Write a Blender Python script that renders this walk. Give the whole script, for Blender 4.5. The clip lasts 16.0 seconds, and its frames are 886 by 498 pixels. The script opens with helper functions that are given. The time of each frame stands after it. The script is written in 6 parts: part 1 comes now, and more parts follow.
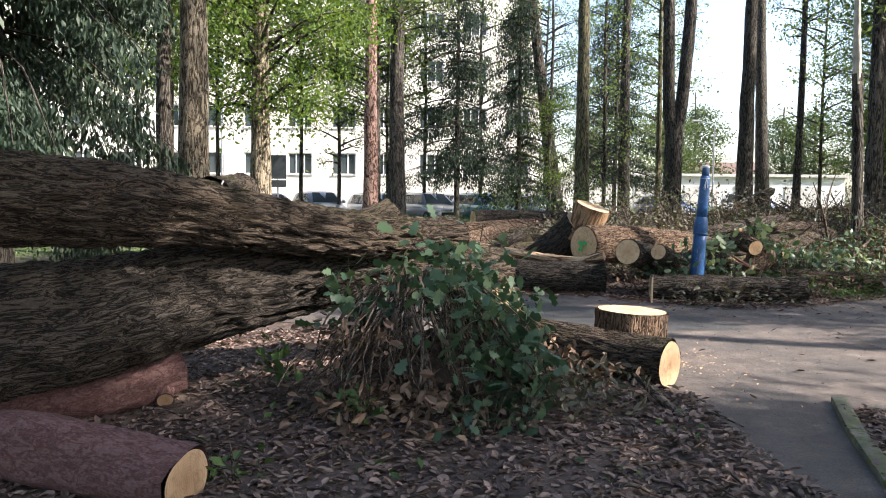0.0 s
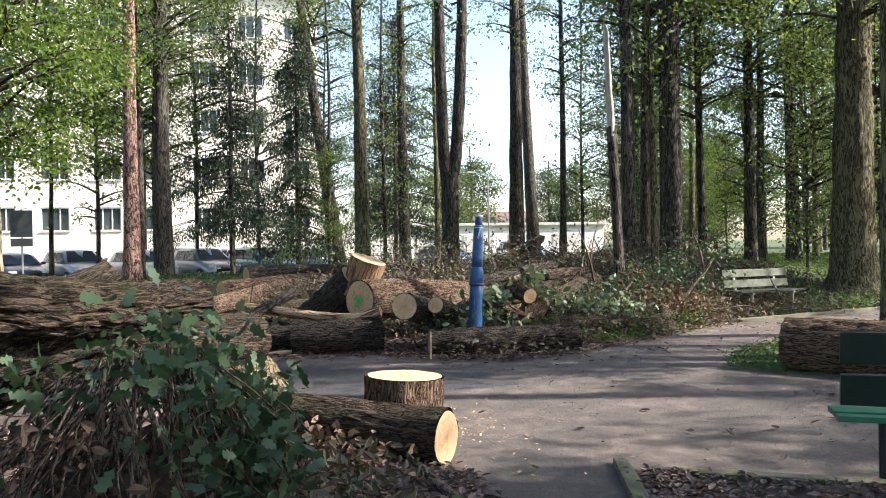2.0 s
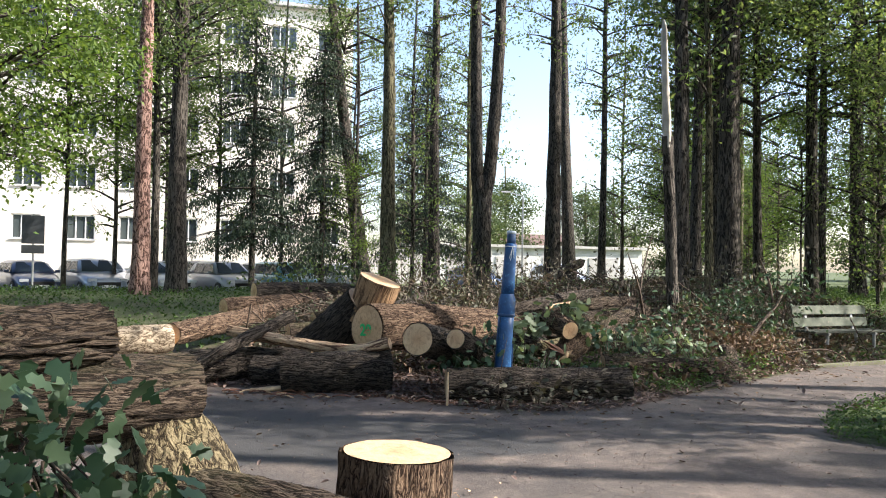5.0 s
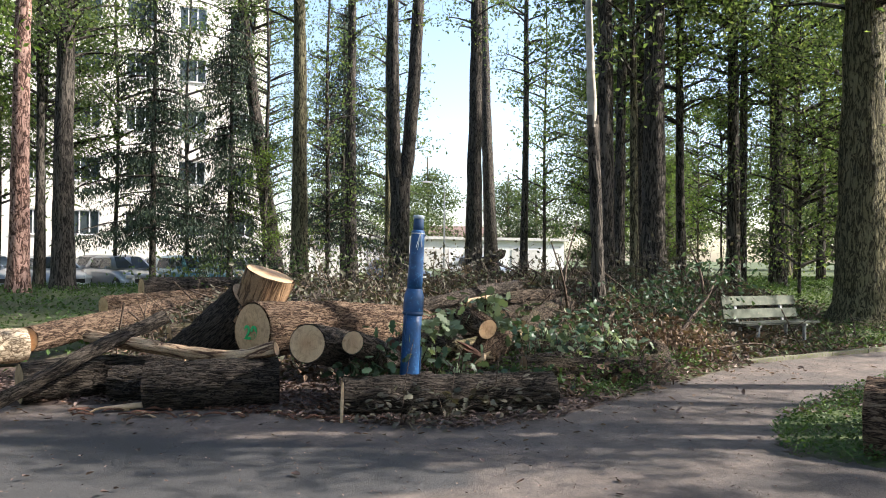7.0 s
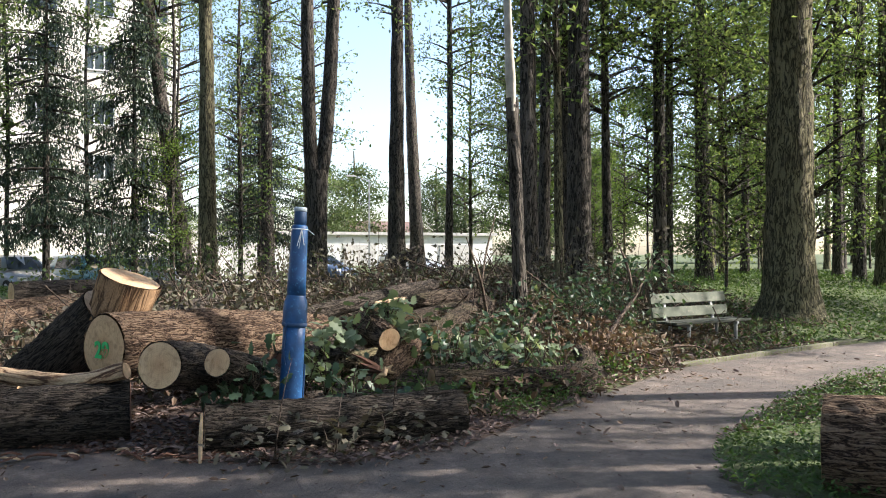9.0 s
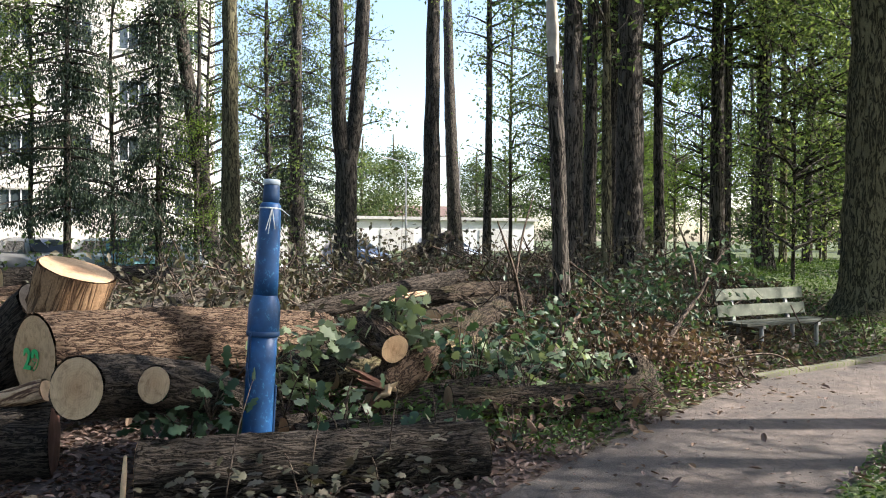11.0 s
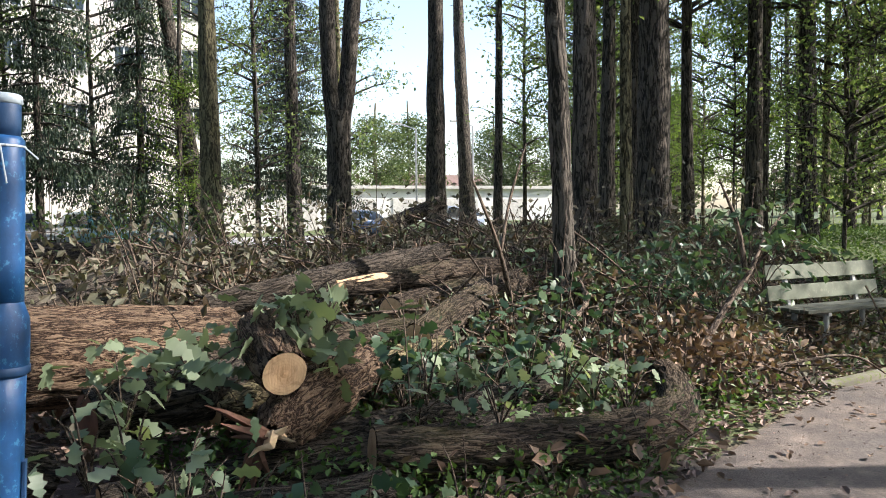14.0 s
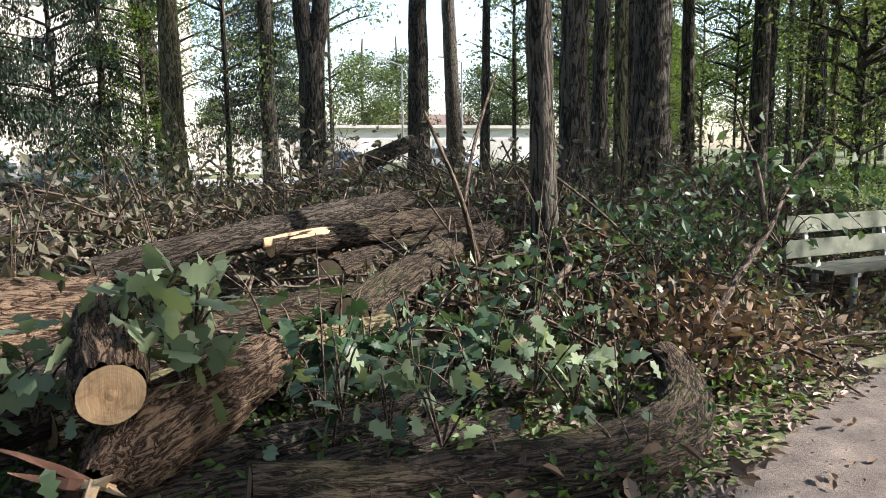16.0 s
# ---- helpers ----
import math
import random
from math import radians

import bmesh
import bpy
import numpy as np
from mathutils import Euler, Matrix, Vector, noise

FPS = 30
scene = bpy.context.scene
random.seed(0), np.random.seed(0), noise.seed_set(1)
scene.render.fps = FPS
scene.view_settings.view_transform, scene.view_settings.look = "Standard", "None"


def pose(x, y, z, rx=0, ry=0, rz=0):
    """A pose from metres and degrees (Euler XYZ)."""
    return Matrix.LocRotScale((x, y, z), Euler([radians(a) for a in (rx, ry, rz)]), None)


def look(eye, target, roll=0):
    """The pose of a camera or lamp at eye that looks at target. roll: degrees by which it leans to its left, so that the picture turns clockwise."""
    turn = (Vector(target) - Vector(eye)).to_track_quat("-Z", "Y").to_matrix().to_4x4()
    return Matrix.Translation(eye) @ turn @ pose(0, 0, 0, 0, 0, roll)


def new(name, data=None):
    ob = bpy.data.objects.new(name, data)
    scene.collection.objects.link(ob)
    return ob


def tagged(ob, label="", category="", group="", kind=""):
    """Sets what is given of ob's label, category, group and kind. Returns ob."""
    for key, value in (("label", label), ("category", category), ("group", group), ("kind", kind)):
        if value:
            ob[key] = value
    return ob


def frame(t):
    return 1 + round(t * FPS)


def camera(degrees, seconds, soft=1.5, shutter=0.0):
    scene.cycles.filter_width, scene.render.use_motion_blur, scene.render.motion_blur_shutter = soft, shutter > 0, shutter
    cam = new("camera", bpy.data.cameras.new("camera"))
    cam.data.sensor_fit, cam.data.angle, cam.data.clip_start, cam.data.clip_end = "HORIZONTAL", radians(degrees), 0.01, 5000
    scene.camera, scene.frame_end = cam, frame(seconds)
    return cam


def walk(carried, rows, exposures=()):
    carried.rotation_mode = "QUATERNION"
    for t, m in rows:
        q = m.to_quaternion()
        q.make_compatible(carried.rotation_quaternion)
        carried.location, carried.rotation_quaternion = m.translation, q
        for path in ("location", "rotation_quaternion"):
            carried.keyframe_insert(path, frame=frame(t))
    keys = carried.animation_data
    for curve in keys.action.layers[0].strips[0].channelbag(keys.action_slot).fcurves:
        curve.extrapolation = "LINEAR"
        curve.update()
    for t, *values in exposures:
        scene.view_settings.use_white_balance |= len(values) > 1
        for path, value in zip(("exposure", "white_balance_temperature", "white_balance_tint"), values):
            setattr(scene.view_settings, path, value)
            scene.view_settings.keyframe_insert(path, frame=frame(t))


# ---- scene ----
cam = camera(59.4, 16.0, soft=1.0)
METRES, EYE, TILT, LEAN, TURN = 10.7, 1.5, -4.1, -0.5, 0.0
ROWS = [
    (0.0, 0.0, 0.0, 0.0, 0.0, 0.0, -0.0),
    (0.5, 0.0067, 0.0133, 0.0004, -4.3, 0.33, 0.67),
    (1.0, 0.0195, 0.0296, 0.0049, -6.14, 3.2, 1.45),
    (1.5, 0.0263, 0.0483, 0.0048, -10.24, 3.46, 1.97),
    (2.0, 0.0306, 0.0734, 0.0073, -15.5, 3.46, 2.54),
    (2.2, 0.0349, 0.0830, 0.0078, -17.35, 3.6, 2.55),
    (2.5, 0.0414, 0.0974, 0.0085, -15.56, 3.85, 2.44),
    (3.0, 0.0512, 0.1211, 0.0109, -13.39, 4.69, 1.18),
    (3.5, 0.0559, 0.1532, 0.0135, -13.3, 5.1, 0.42),
    (6.0, 0.114, 0.2919, 0.0199, -13.18, 4.94, 0.55),
    (6.5, 0.1261, 0.3199, 0.021, -14.41, 4.64, 0.57),
    (7.0, 0.1409, 0.3524, 0.024, -18.74, 4.42, 1.33),
    (7.5, 0.1582, 0.3758, 0.0247, -19.13, 4.2, 1.79),
    (8.0, 0.1723, 0.407, 0.0268, -20.91, 4.21, 2.2),
    (8.5, 0.1894, 0.433, 0.0295, -25.12, 4.02, 2.91),
    (9.0, 0.2101, 0.4471, 0.0337, -23.74, 3.91, 2.26),
    (9.5, 0.226, 0.4742, 0.0338, -23.03, 3.16, 1.94),
    (12.0, 0.3293, 0.6442, 0.0505, -19.17, 2.83, 2.02),
    (12.5, 0.3478, 0.6723, 0.0492, -18.94, 2.35, 2.62),
    (13.0, 0.365, 0.7048, 0.0516, -18.94, 1.48, 2.8),
    (13.5, 0.3885, 0.7315, 0.0519, -19.06, 1.12, 2.39),
    (14.0, 0.4071, 0.7584, 0.0517, -19.01, 0.79, 2.26),
    (14.5, 0.4262, 0.7895, 0.0555, -19.22, 0.74, 2.25),
    (15.0, 0.4481, 0.8132, 0.0569, -19.5, 0.51, 2.38),
    (15.5, 0.463, 0.8367, 0.0563, -19.6, -1.58, 2.25),
    (16.0, 0.4738, 0.8633, 0.0584, -19.52, -3.59, 2.31),
]
walk(cam, [(t, pose(0, 0, EYE, TILT, LEAN, TURN) @ pose(METRES * x, METRES * y, METRES * z, 90 + pitch, roll, yaw)) for t, x, y, z, yaw, pitch, roll in ROWS], [(0.0, 1.6, 6500, 14), (4.0, 1.4, 6500, 12.5), (16.0, 1.42, 6500, 12.5)])

# ---- light ----
SUN_DIR = Vector((0.86, -0.30, 0.0)).normalized()
SUN_ELEV = 36.0
sun_vec = Vector((SUN_DIR.x * math.cos(radians(SUN_ELEV)), SUN_DIR.y * math.cos(radians(SUN_ELEV)), math.sin(radians(SUN_ELEV))))
world = bpy.data.worlds.new("sky")
scene.world = world
world.use_nodes = True
wn = world.node_tree.nodes
wl = world.node_tree.links
sky = wn.new("ShaderNodeTexSky")
sky.sky_type = "NISHITA"
sky.sun_disc = False
sky.sun_elevation = radians(SUN_ELEV)
sky.sun_rotation = math.atan2(sun_vec.x, sun_vec.y)
sky.air_density, sky.dust_density, sky.ozone_density = 1.0, 1.6, 1.0
wn["Background"].inputs["Strength"].default_value = 0.15
wl.new(sky.outputs["Color"], wn["Background"].inputs["Color"])
sun_data = bpy.data.lights.new("sun", "SUN")
sun_data.energy = 5.0
sun_data.angle = radians(0.55)
sun_data.color = (1.0, 0.94, 0.85)
sun = new("sun", sun_data)
sun.matrix_world = look(sun_vec * 60, (0, 0, 0))

rng = np.random.default_rng(7)


# ---- material tools ----
def material(name):
    m = bpy.data.materials.new(name)
    m.use_nodes = True
    nt = m.node_tree
    for n in list(nt.nodes):
        nt.nodes.remove(n)
    out = nt.nodes.new("ShaderNodeOutputMaterial")
    p = nt.nodes.new("ShaderNodeBsdfPrincipled")
    nt.links.new(p.outputs[0], out.inputs[0])
    return m, nt, p, out


def node(nt, kind, **sets):
    n = nt.nodes.new(kind)
    for k, v in sets.items():
        n.inputs[k].default_value = v
    return n


def ramp(nt, src, stops):
    r = nt.nodes.new("ShaderNodeValToRGB")
    e = r.color_ramp.elements
    while len(e) < len(stops):
        e.new(0.5)
    for el, (pos, col) in zip(e, stops):
        el.position = pos
        el.color = (*col, 1) if len(col) == 3 else col
    nt.links.new(src, r.inputs[0])
    return r.outputs[0]


def mixcol(nt, fac, a, b, mode="MIX"):
    m = nt.nodes.new("ShaderNodeMix")
    m.data_type = "RGBA"
    m.blend_type = mode
    for sock, val in ((m.inputs[0], fac), (m.inputs[6], a), (m.inputs[7], b)):
        if isinstance(val, (int, float)):
            sock.default_value = val
        elif isinstance(val, tuple):
            sock.default_value = (*val, 1)
        else:
            nt.links.new(val, sock)
    return m.outputs[2]


def coords(nt, attr=None, scale=(1, 1, 1)):
    mp = nt.nodes.new("ShaderNodeMapping")
    mp.inputs["Scale"].default_value = scale
    if attr:
        a = nt.nodes.new("ShaderNodeAttribute")
        a.attribute_name = attr
        nt.links.new(a.outputs["Vector"], mp.inputs[0])
    else:
        g = nt.nodes.new("ShaderNodeNewGeometry")
        nt.links.new(g.outputs["Position"], mp.inputs[0])
    return mp.outputs[0]


def objcoords(nt, scale=(1, 1, 1)):
    mp = nt.nodes.new("ShaderNodeMapping")
    mp.inputs["Scale"].default_value = scale
    tc = nt.nodes.new("ShaderNodeTexCoord")
    nt.links.new(tc.outputs["Object"], mp.inputs[0])
    return mp.outputs[0]


def noisetex(nt, vec, scale, detail=4.0, rough=0.55, distort=0.0):
    n = node(nt, "ShaderNodeTexNoise", Scale=scale, Detail=detail, Roughness=rough, Distortion=distort)
    nt.links.new(vec, n.inputs["Vector"])
    return n.outputs["Fac"]


def voro(nt, vec, scale, feature="F1"):
    v = nt.nodes.new("ShaderNodeTexVoronoi")
    v.feature = feature
    v.inputs["Scale"].default_value = scale
    nt.links.new(vec, v.inputs["Vector"])
    return v.outputs["Distance"]


def bump(nt, p, height, strength=0.5, dist=0.02):
    b = node(nt, "ShaderNodeBump", Strength=strength, Distance=dist)
    nt.links.new(height, b.inputs["Height"])
    nt.links.new(b.outputs[0], p.inputs["Normal"])


def bark_mat(name, dark, mid, light, across=16.0, along=0.4, moss=0.0, depth=0.025, mosscol=(0.10, 0.12, 0.025)):
    m, nt, p, _ = material(name)
    v = coords(nt, "grain", (1, 1, along))
    big = noisetex(nt, v, across * 0.62, 5, 0.58, 0.9)
    fine = noisetex(nt, v, across * 1.7, 5, 0.65, 0.3)
    n2 = noisetex(nt, coords(nt, "grain", (1, 1, 0.6)), 2.2, 4, 0.6)
    n3 = noisetex(nt, coords(nt, "grain", (1, 1, 0.7)), 70, 3, 0.6)
    sb = node(nt, "ShaderNodeMath")
    sb.operation = "SUBTRACT"
    nt.links.new(big, sb.inputs[0])
    sb.inputs[1].default_value = 0.5
    ab = node(nt, "ShaderNodeMath")
    ab.operation = "ABSOLUTE"
    nt.links.new(sb.outputs[0], ab.inputs[0])
    mth = node(nt, "ShaderNodeMath")
    mth.operation = "MULTIPLY_ADD"
    nt.links.new(ramp(nt, ab.outputs[0], [(0.0, (0, 0, 0)), (0.05, (0.55, 0.55, 0.55)), (0.16, (1, 1, 1))]), mth.inputs[0])
    mth.inputs[1].default_value = 0.75
    nt.links.new(fine, mth.inputs[2])
    ridge = mth.outputs[0]
    col = ramp(nt, ridge, [(0.34, tuple(c * (0.45 if dark[0] < 0.07 else 0.75) for c in dark)), (0.62, dark), (0.86, mid), (1.14, light)])
    col = mixcol(nt, 0.55, col, ramp(nt, n2, [(0.3, (0.55, 0.52, 0.5)), (0.7, (1.15, 1.1, 1.05))]), "MULTIPLY")
    col = mixcol(nt, 0.6, col, ramp(nt, n3, [(0.3, (0.5, 0.5, 0.5)), (0.7, (1.45, 1.45, 1.45))]), "MULTIPLY")
    if moss > 0:
        g = nt.nodes.new("ShaderNodeNewGeometry")
        sx = nt.nodes.new("ShaderNodeSeparateXYZ")
        nt.links.new(g.outputs["Normal"], sx.inputs[0])
        mm = nt.nodes.new("ShaderNodeMath")
        mm.operation = "MULTIPLY"
        nt.links.new(ramp(nt, n2, [(0.42, (0, 0, 0)), (0.62, (1, 1, 1))]), mm.inputs[0])
        nt.links.new(ramp(nt, sx.outputs[2], [(0.35, (0, 0, 0)), (0.9, (moss, moss, moss))]), mm.inputs[1])
        col = mixcol(nt, mm.outputs[0], col, mosscol)
    nt.links.new(col, p.inputs["Base Color"])
    p.inputs["Roughness"].default_value = 0.92
    p.inputs["Specular IOR Level"].default_value = 0.25
    bump(nt, p, ridge, 1.0, depth)
    return m


def leaf_mat(name, a, b, c, trans=0.35, rough=0.55):
    m, nt, p, out = material(name)
    g = nt.nodes.new("ShaderNodeNewGeometry")
    col = ramp(nt, g.outputs["Random Per Island"], [(0.0, a), (0.5, b), (1.0, c)])
    n = noisetex(nt, coords(nt, None), 0.9, 3)
    col = mixcol(nt, 0.5, col, ramp(nt, n, [(0.3, (0.6, 0.62, 0.6)), (0.7, (1.25, 1.2, 1.1))]), "MULTIPLY")
    nt.links.new(col, p.inputs["Base Color"])
    p.inputs["Roughness"].default_value = rough
    p.inputs["Specular IOR Level"].default_value = 0.4
    tr = nt.nodes.new("ShaderNodeBsdfTranslucent")
    nt.links.new(mixcol(nt, 1.0, col, (1.15, 1.1, 0.6), "MULTIPLY"), tr.inputs["Color"])
    mx = nt.nodes.new("ShaderNodeMixShader")
    mx.inputs[0].default_value = trans
    nt.links.new(p.outputs[0], mx.inputs[1])
    nt.links.new(tr.outputs[0], mx.inputs[2])
    nt.links.new(mx.outputs[0], out.inputs[0])
    return m


def plain_mat(name, col, rough=0.6, metal=0.0, var=0.25, scale=6.0, bumpy=0.15, bscale=80.0, wear=None):
    m, nt, p, _ = material(name)
    v = objcoords(nt)
    n = noisetex(nt, v, scale, 5, 0.6)
    lo = tuple(c * (1 - var) for c in col)
    hi = tuple(min(1, c * (1 + var)) for c in col)
    c = ramp(nt, n, [(0.3, lo), (0.7, hi)])
    if wear:
        w = noisetex(nt, v, scale * 4, 6, 0.7)
        c = mixcol(nt, ramp(nt, w, [(wear[1], (0, 0, 0)), (wear[1] + 0.06, (1, 1, 1))]), c, wear[0])
    nt.links.new(c, p.inputs["Base Color"])
    p.inputs["Roughness"].default_value = rough
    p.inputs["Metallic"].default_value = metal
    if bumpy > 0:
        bump(nt, p, noisetex(nt, v, bscale, 4), bumpy, 0.004)
    return m


# ---- materials ----
M_OAK = bark_mat("oak_bark", (0.026, 0.019, 0.014), (0.072, 0.052, 0.038), (0.14, 0.108, 0.08), 44, 0.16, moss=0.25, depth=0.06)
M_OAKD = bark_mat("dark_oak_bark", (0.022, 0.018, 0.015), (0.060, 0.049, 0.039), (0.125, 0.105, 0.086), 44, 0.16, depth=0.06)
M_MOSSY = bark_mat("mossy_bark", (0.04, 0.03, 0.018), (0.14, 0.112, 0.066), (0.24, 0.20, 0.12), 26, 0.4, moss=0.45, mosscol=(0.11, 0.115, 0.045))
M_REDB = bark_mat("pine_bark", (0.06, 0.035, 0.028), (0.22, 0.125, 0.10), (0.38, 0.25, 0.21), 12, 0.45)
# oak bark again in lighter browns that carry the sunlight on lit logs
M_LOGLIT = bark_mat("sunlit_brown_bark", (0.045, 0.027, 0.018), (0.155, 0.098, 0.064), (0.27, 0.19, 0.13), 44, 0.16, depth=0.05)
M_SMOOTH = bark_mat("smooth_red_bark", (0.10, 0.052, 0.048), (0.115, 0.06, 0.055), (0.15, 0.088, 0.082), 30, 0.5, depth=0.004)
M_TWIG = bark_mat("twig_bark", (0.03, 0.022, 0.017), (0.082, 0.060, 0.046), (0.155, 0.122, 0.096), 40, 0.3, depth=0.004)
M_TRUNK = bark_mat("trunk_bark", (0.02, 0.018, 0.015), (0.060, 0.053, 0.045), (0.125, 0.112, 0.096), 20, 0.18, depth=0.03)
# lighter copy of the trunk bark, with the sun on it mixed into the colour
M_TRUNKLIT = bark_mat("sunlit_trunk_bark", (0.06, 0.05, 0.036), (0.19, 0.16, 0.115), (0.36, 0.31, 0.23), 20, 0.22, depth=0.025)
M_TRUNKG = bark_mat("green_trunk_bark", (0.04, 0.038, 0.022), (0.11, 0.10, 0.06), (0.20, 0.185, 0.11), 20, 0.2, depth=0.03)


M_PALELOG = bark_mat("pale_smooth_bark", (0.16, 0.12, 0.08), (0.36, 0.29, 0.20), (0.50, 0.42, 0.31), 20, 0.5, depth=0.01)
M_HEARTBARK = bark_mat("stripped_heartwood", (0.10, 0.06, 0.035), (0.22, 0.135, 0.075), (0.33, 0.215, 0.125), 16, 0.08, depth=0.008)
M_PALEBR = bark_mat("peeled_branch_wood", (0.10, 0.055, 0.035), (0.38, 0.25, 0.15), (0.55, 0.40, 0.26), 14, 0.12, depth=0.006)


def cut_mat(name, pale, ring, heart):
    m, nt, p, _ = material(name)
    a = nt.nodes.new("ShaderNodeAttribute")
    a.attribute_name = "grain"
    n = noisetex(nt, coords(nt, "grain"), 9, 3)
    sx = nt.nodes.new("ShaderNodeSeparateXYZ")
    nt.links.new(a.outputs["Vector"], sx.inputs[0])
    cb = nt.nodes.new("ShaderNodeCombineXYZ")
    nt.links.new(sx.outputs[0], cb.inputs[0])
    nt.links.new(sx.outputs[1], cb.inputs[1])
    ln = nt.nodes.new("ShaderNodeVectorMath")
    ln.operation = "LENGTH"
    nt.links.new(cb.outputs[0], ln.inputs[0])
    ad = node(nt, "ShaderNodeMath")
    ad.operation = "MULTIPLY_ADD"
    nt.links.new(n, ad.inputs[0])
    ad.inputs[1].default_value = 0.02
    nt.links.new(ln.outputs["Value"], ad.inputs[2])
    sn = node(nt, "ShaderNodeMath")
    sn.operation = "MULTIPLY"
    nt.links.new(ad.outputs[0], sn.inputs[0])
    sn.inputs[1].default_value = 420
    si = node(nt, "ShaderNodeMath")
    si.operation = "SINE"
    nt.links.new(sn.outputs[0], si.inputs[0])
    rings = ramp(nt, si.outputs[0], [(0.0, (1, 1, 1)), (1.0, ring)])
    base = ramp(nt, ad.outputs[0], [(0.02, heart), (0.16, pale)])
    col = mixcol(nt, 0.35, base, rings, "MULTIPLY")
    smudge = noisetex(nt, coords(nt, "grain"), 13, 5, 0.7, 1.2)
    col = mixcol(nt, 0.7, col, ramp(nt, smudge, [(0.3, (0.42, 0.34, 0.27)), (0.5, (0.95, 0.93, 0.9)), (0.75, (1.1, 1.08, 1.05))]), "MULTIPLY")
    saw = noisetex(nt, coords(nt, "grain", (1, 12, 1)), 9, 4, 0.7)
    col = mixcol(nt, 0.45, col, ramp(nt, saw, [(0.3, (0.7, 0.66, 0.6)), (0.7, (1.12, 1.1, 1.06))]), "MULTIPLY")
    nt.links.new(col, p.inputs["Base Color"])
    p.inputs["Roughness"].default_value = 0.85
    bump(nt, p, saw, 0.4, 0.004)
    return m


M_CUT = cut_mat("sawn_wood", (0.62, 0.45, 0.28), (0.84, 0.76, 0.66), (0.50, 0.32, 0.18))
M_CUTOLD = cut_mat("weathered_sawn_wood", (0.54, 0.38, 0.24), (0.70, 0.62, 0.54), (0.34, 0.21, 0.12))
M_SPLIT = plain_mat("split_wood", (0.58, 0.41, 0.25), 0.85, var=0.4, scale=9, bumpy=0.5, bscale=30)
M_PALEWOOD = plain_mat("bleached_wood", (0.46, 0.42, 0.35), 0.85, var=0.3, scale=7, bumpy=0.5, bscale=30)
M_SPLITR = plain_mat("red_split_wood", (0.13, 0.062, 0.04), 0.85, var=0.45, scale=9, bumpy=0.6, bscale=30)

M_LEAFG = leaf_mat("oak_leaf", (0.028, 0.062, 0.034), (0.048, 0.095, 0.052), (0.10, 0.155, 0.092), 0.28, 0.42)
# paler copy of the oak leaf: sun on light undersides put into the colour
M_LEAFPALE = leaf_mat("sunlit_pale_oak_leaf", (0.12, 0.17, 0.095), (0.19, 0.25, 0.155), (0.28, 0.345, 0.235))
M_LEAFDULL = leaf_mat("wilted_leaf", (0.075, 0.060, 0.045), (0.085, 0.088, 0.058), (0.17, 0.145, 0.115), 0.2, 0.7)
M_LEAFBROWN = leaf_mat("dead_leaf", (0.07, 0.042, 0.028), (0.15, 0.095, 0.065), (0.27, 0.19, 0.135), 0.12, 0.75)
M_LITTER = leaf_mat("leaf_litter", (0.055, 0.036, 0.032), (0.145, 0.098, 0.084), (0.29, 0.205, 0.175), 0.08, 0.6)
M_CANOPY = leaf_mat("canopy_leaf", (0.078, 0.13, 0.055), (0.125, 0.19, 0.082), (0.21, 0.27, 0.125), 0.62)
M_CANOPYB = leaf_mat("maple_leaf", (0.085, 0.15, 0.032), (0.12, 0.20, 0.045), (0.19, 0.27, 0.07), 0.55)
M_FAR = leaf_mat("far_leaf", (0.05, 0.085, 0.03), (0.075, 0.115, 0.04), (0.12, 0.16, 0.055), 0.3)
M_NEEDLE = leaf_mat("spruce_needle", (0.022, 0.042, 0.028), (0.032, 0.058, 0.036), (0.055, 0.08, 0.045), 0.1, 0.6)
M_HERB = leaf_mat("ground_herb", (0.04, 0.082, 0.02), (0.062, 0.12, 0.03), (0.11, 0.18, 0.05), 0.35)


def ground_mat():
    m, nt, p, _ = material("forest_soil")
    v = coords(nt)
    n1 = noisetex(nt, v, 0.55, 5, 0.6)
    n2 = noisetex(nt, v, 9, 6, 0.7)
    n3 = voro(nt, v, 26)
    c = ramp(nt, n2, [(0.3, (0.038, 0.026, 0.021)), (0.55, (0.095, 0.066, 0.053)), (0.8, (0.18, 0.13, 0.108))])
    c = mixcol(nt, 0.5, c, ramp(nt, n3, [(0.1, (1.3, 1.2, 1.1)), (0.7, (0.5, 0.48, 0.46))]), "MULTIPLY")
    g = ramp(nt, n2, [(0.3, (0.03, 0.05, 0.012)), (0.7, (0.09, 0.14, 0.03))])
    a = nt.nodes.new("ShaderNodeAttribute")
    a.attribute_name = "green"
    mm = node(nt, "ShaderNodeMath")
    mm.operation = "MULTIPLY"
    nt.links.new(a.outputs["Fac"], mm.inputs[0])
    nt.links.new(ramp(nt, n1, [(0.25, (0.5, 0.5, 0.5)), (0.6, (1, 1, 1))]), mm.inputs[1])
    c = mixcol(nt, mm.outputs[0], c, g)
    nt.links.new(c, p.inputs["Base Color"])
    p.inputs["Roughness"].default_value = 0.95
    bump(nt, p, n2, 0.8, 0.04)
    return m


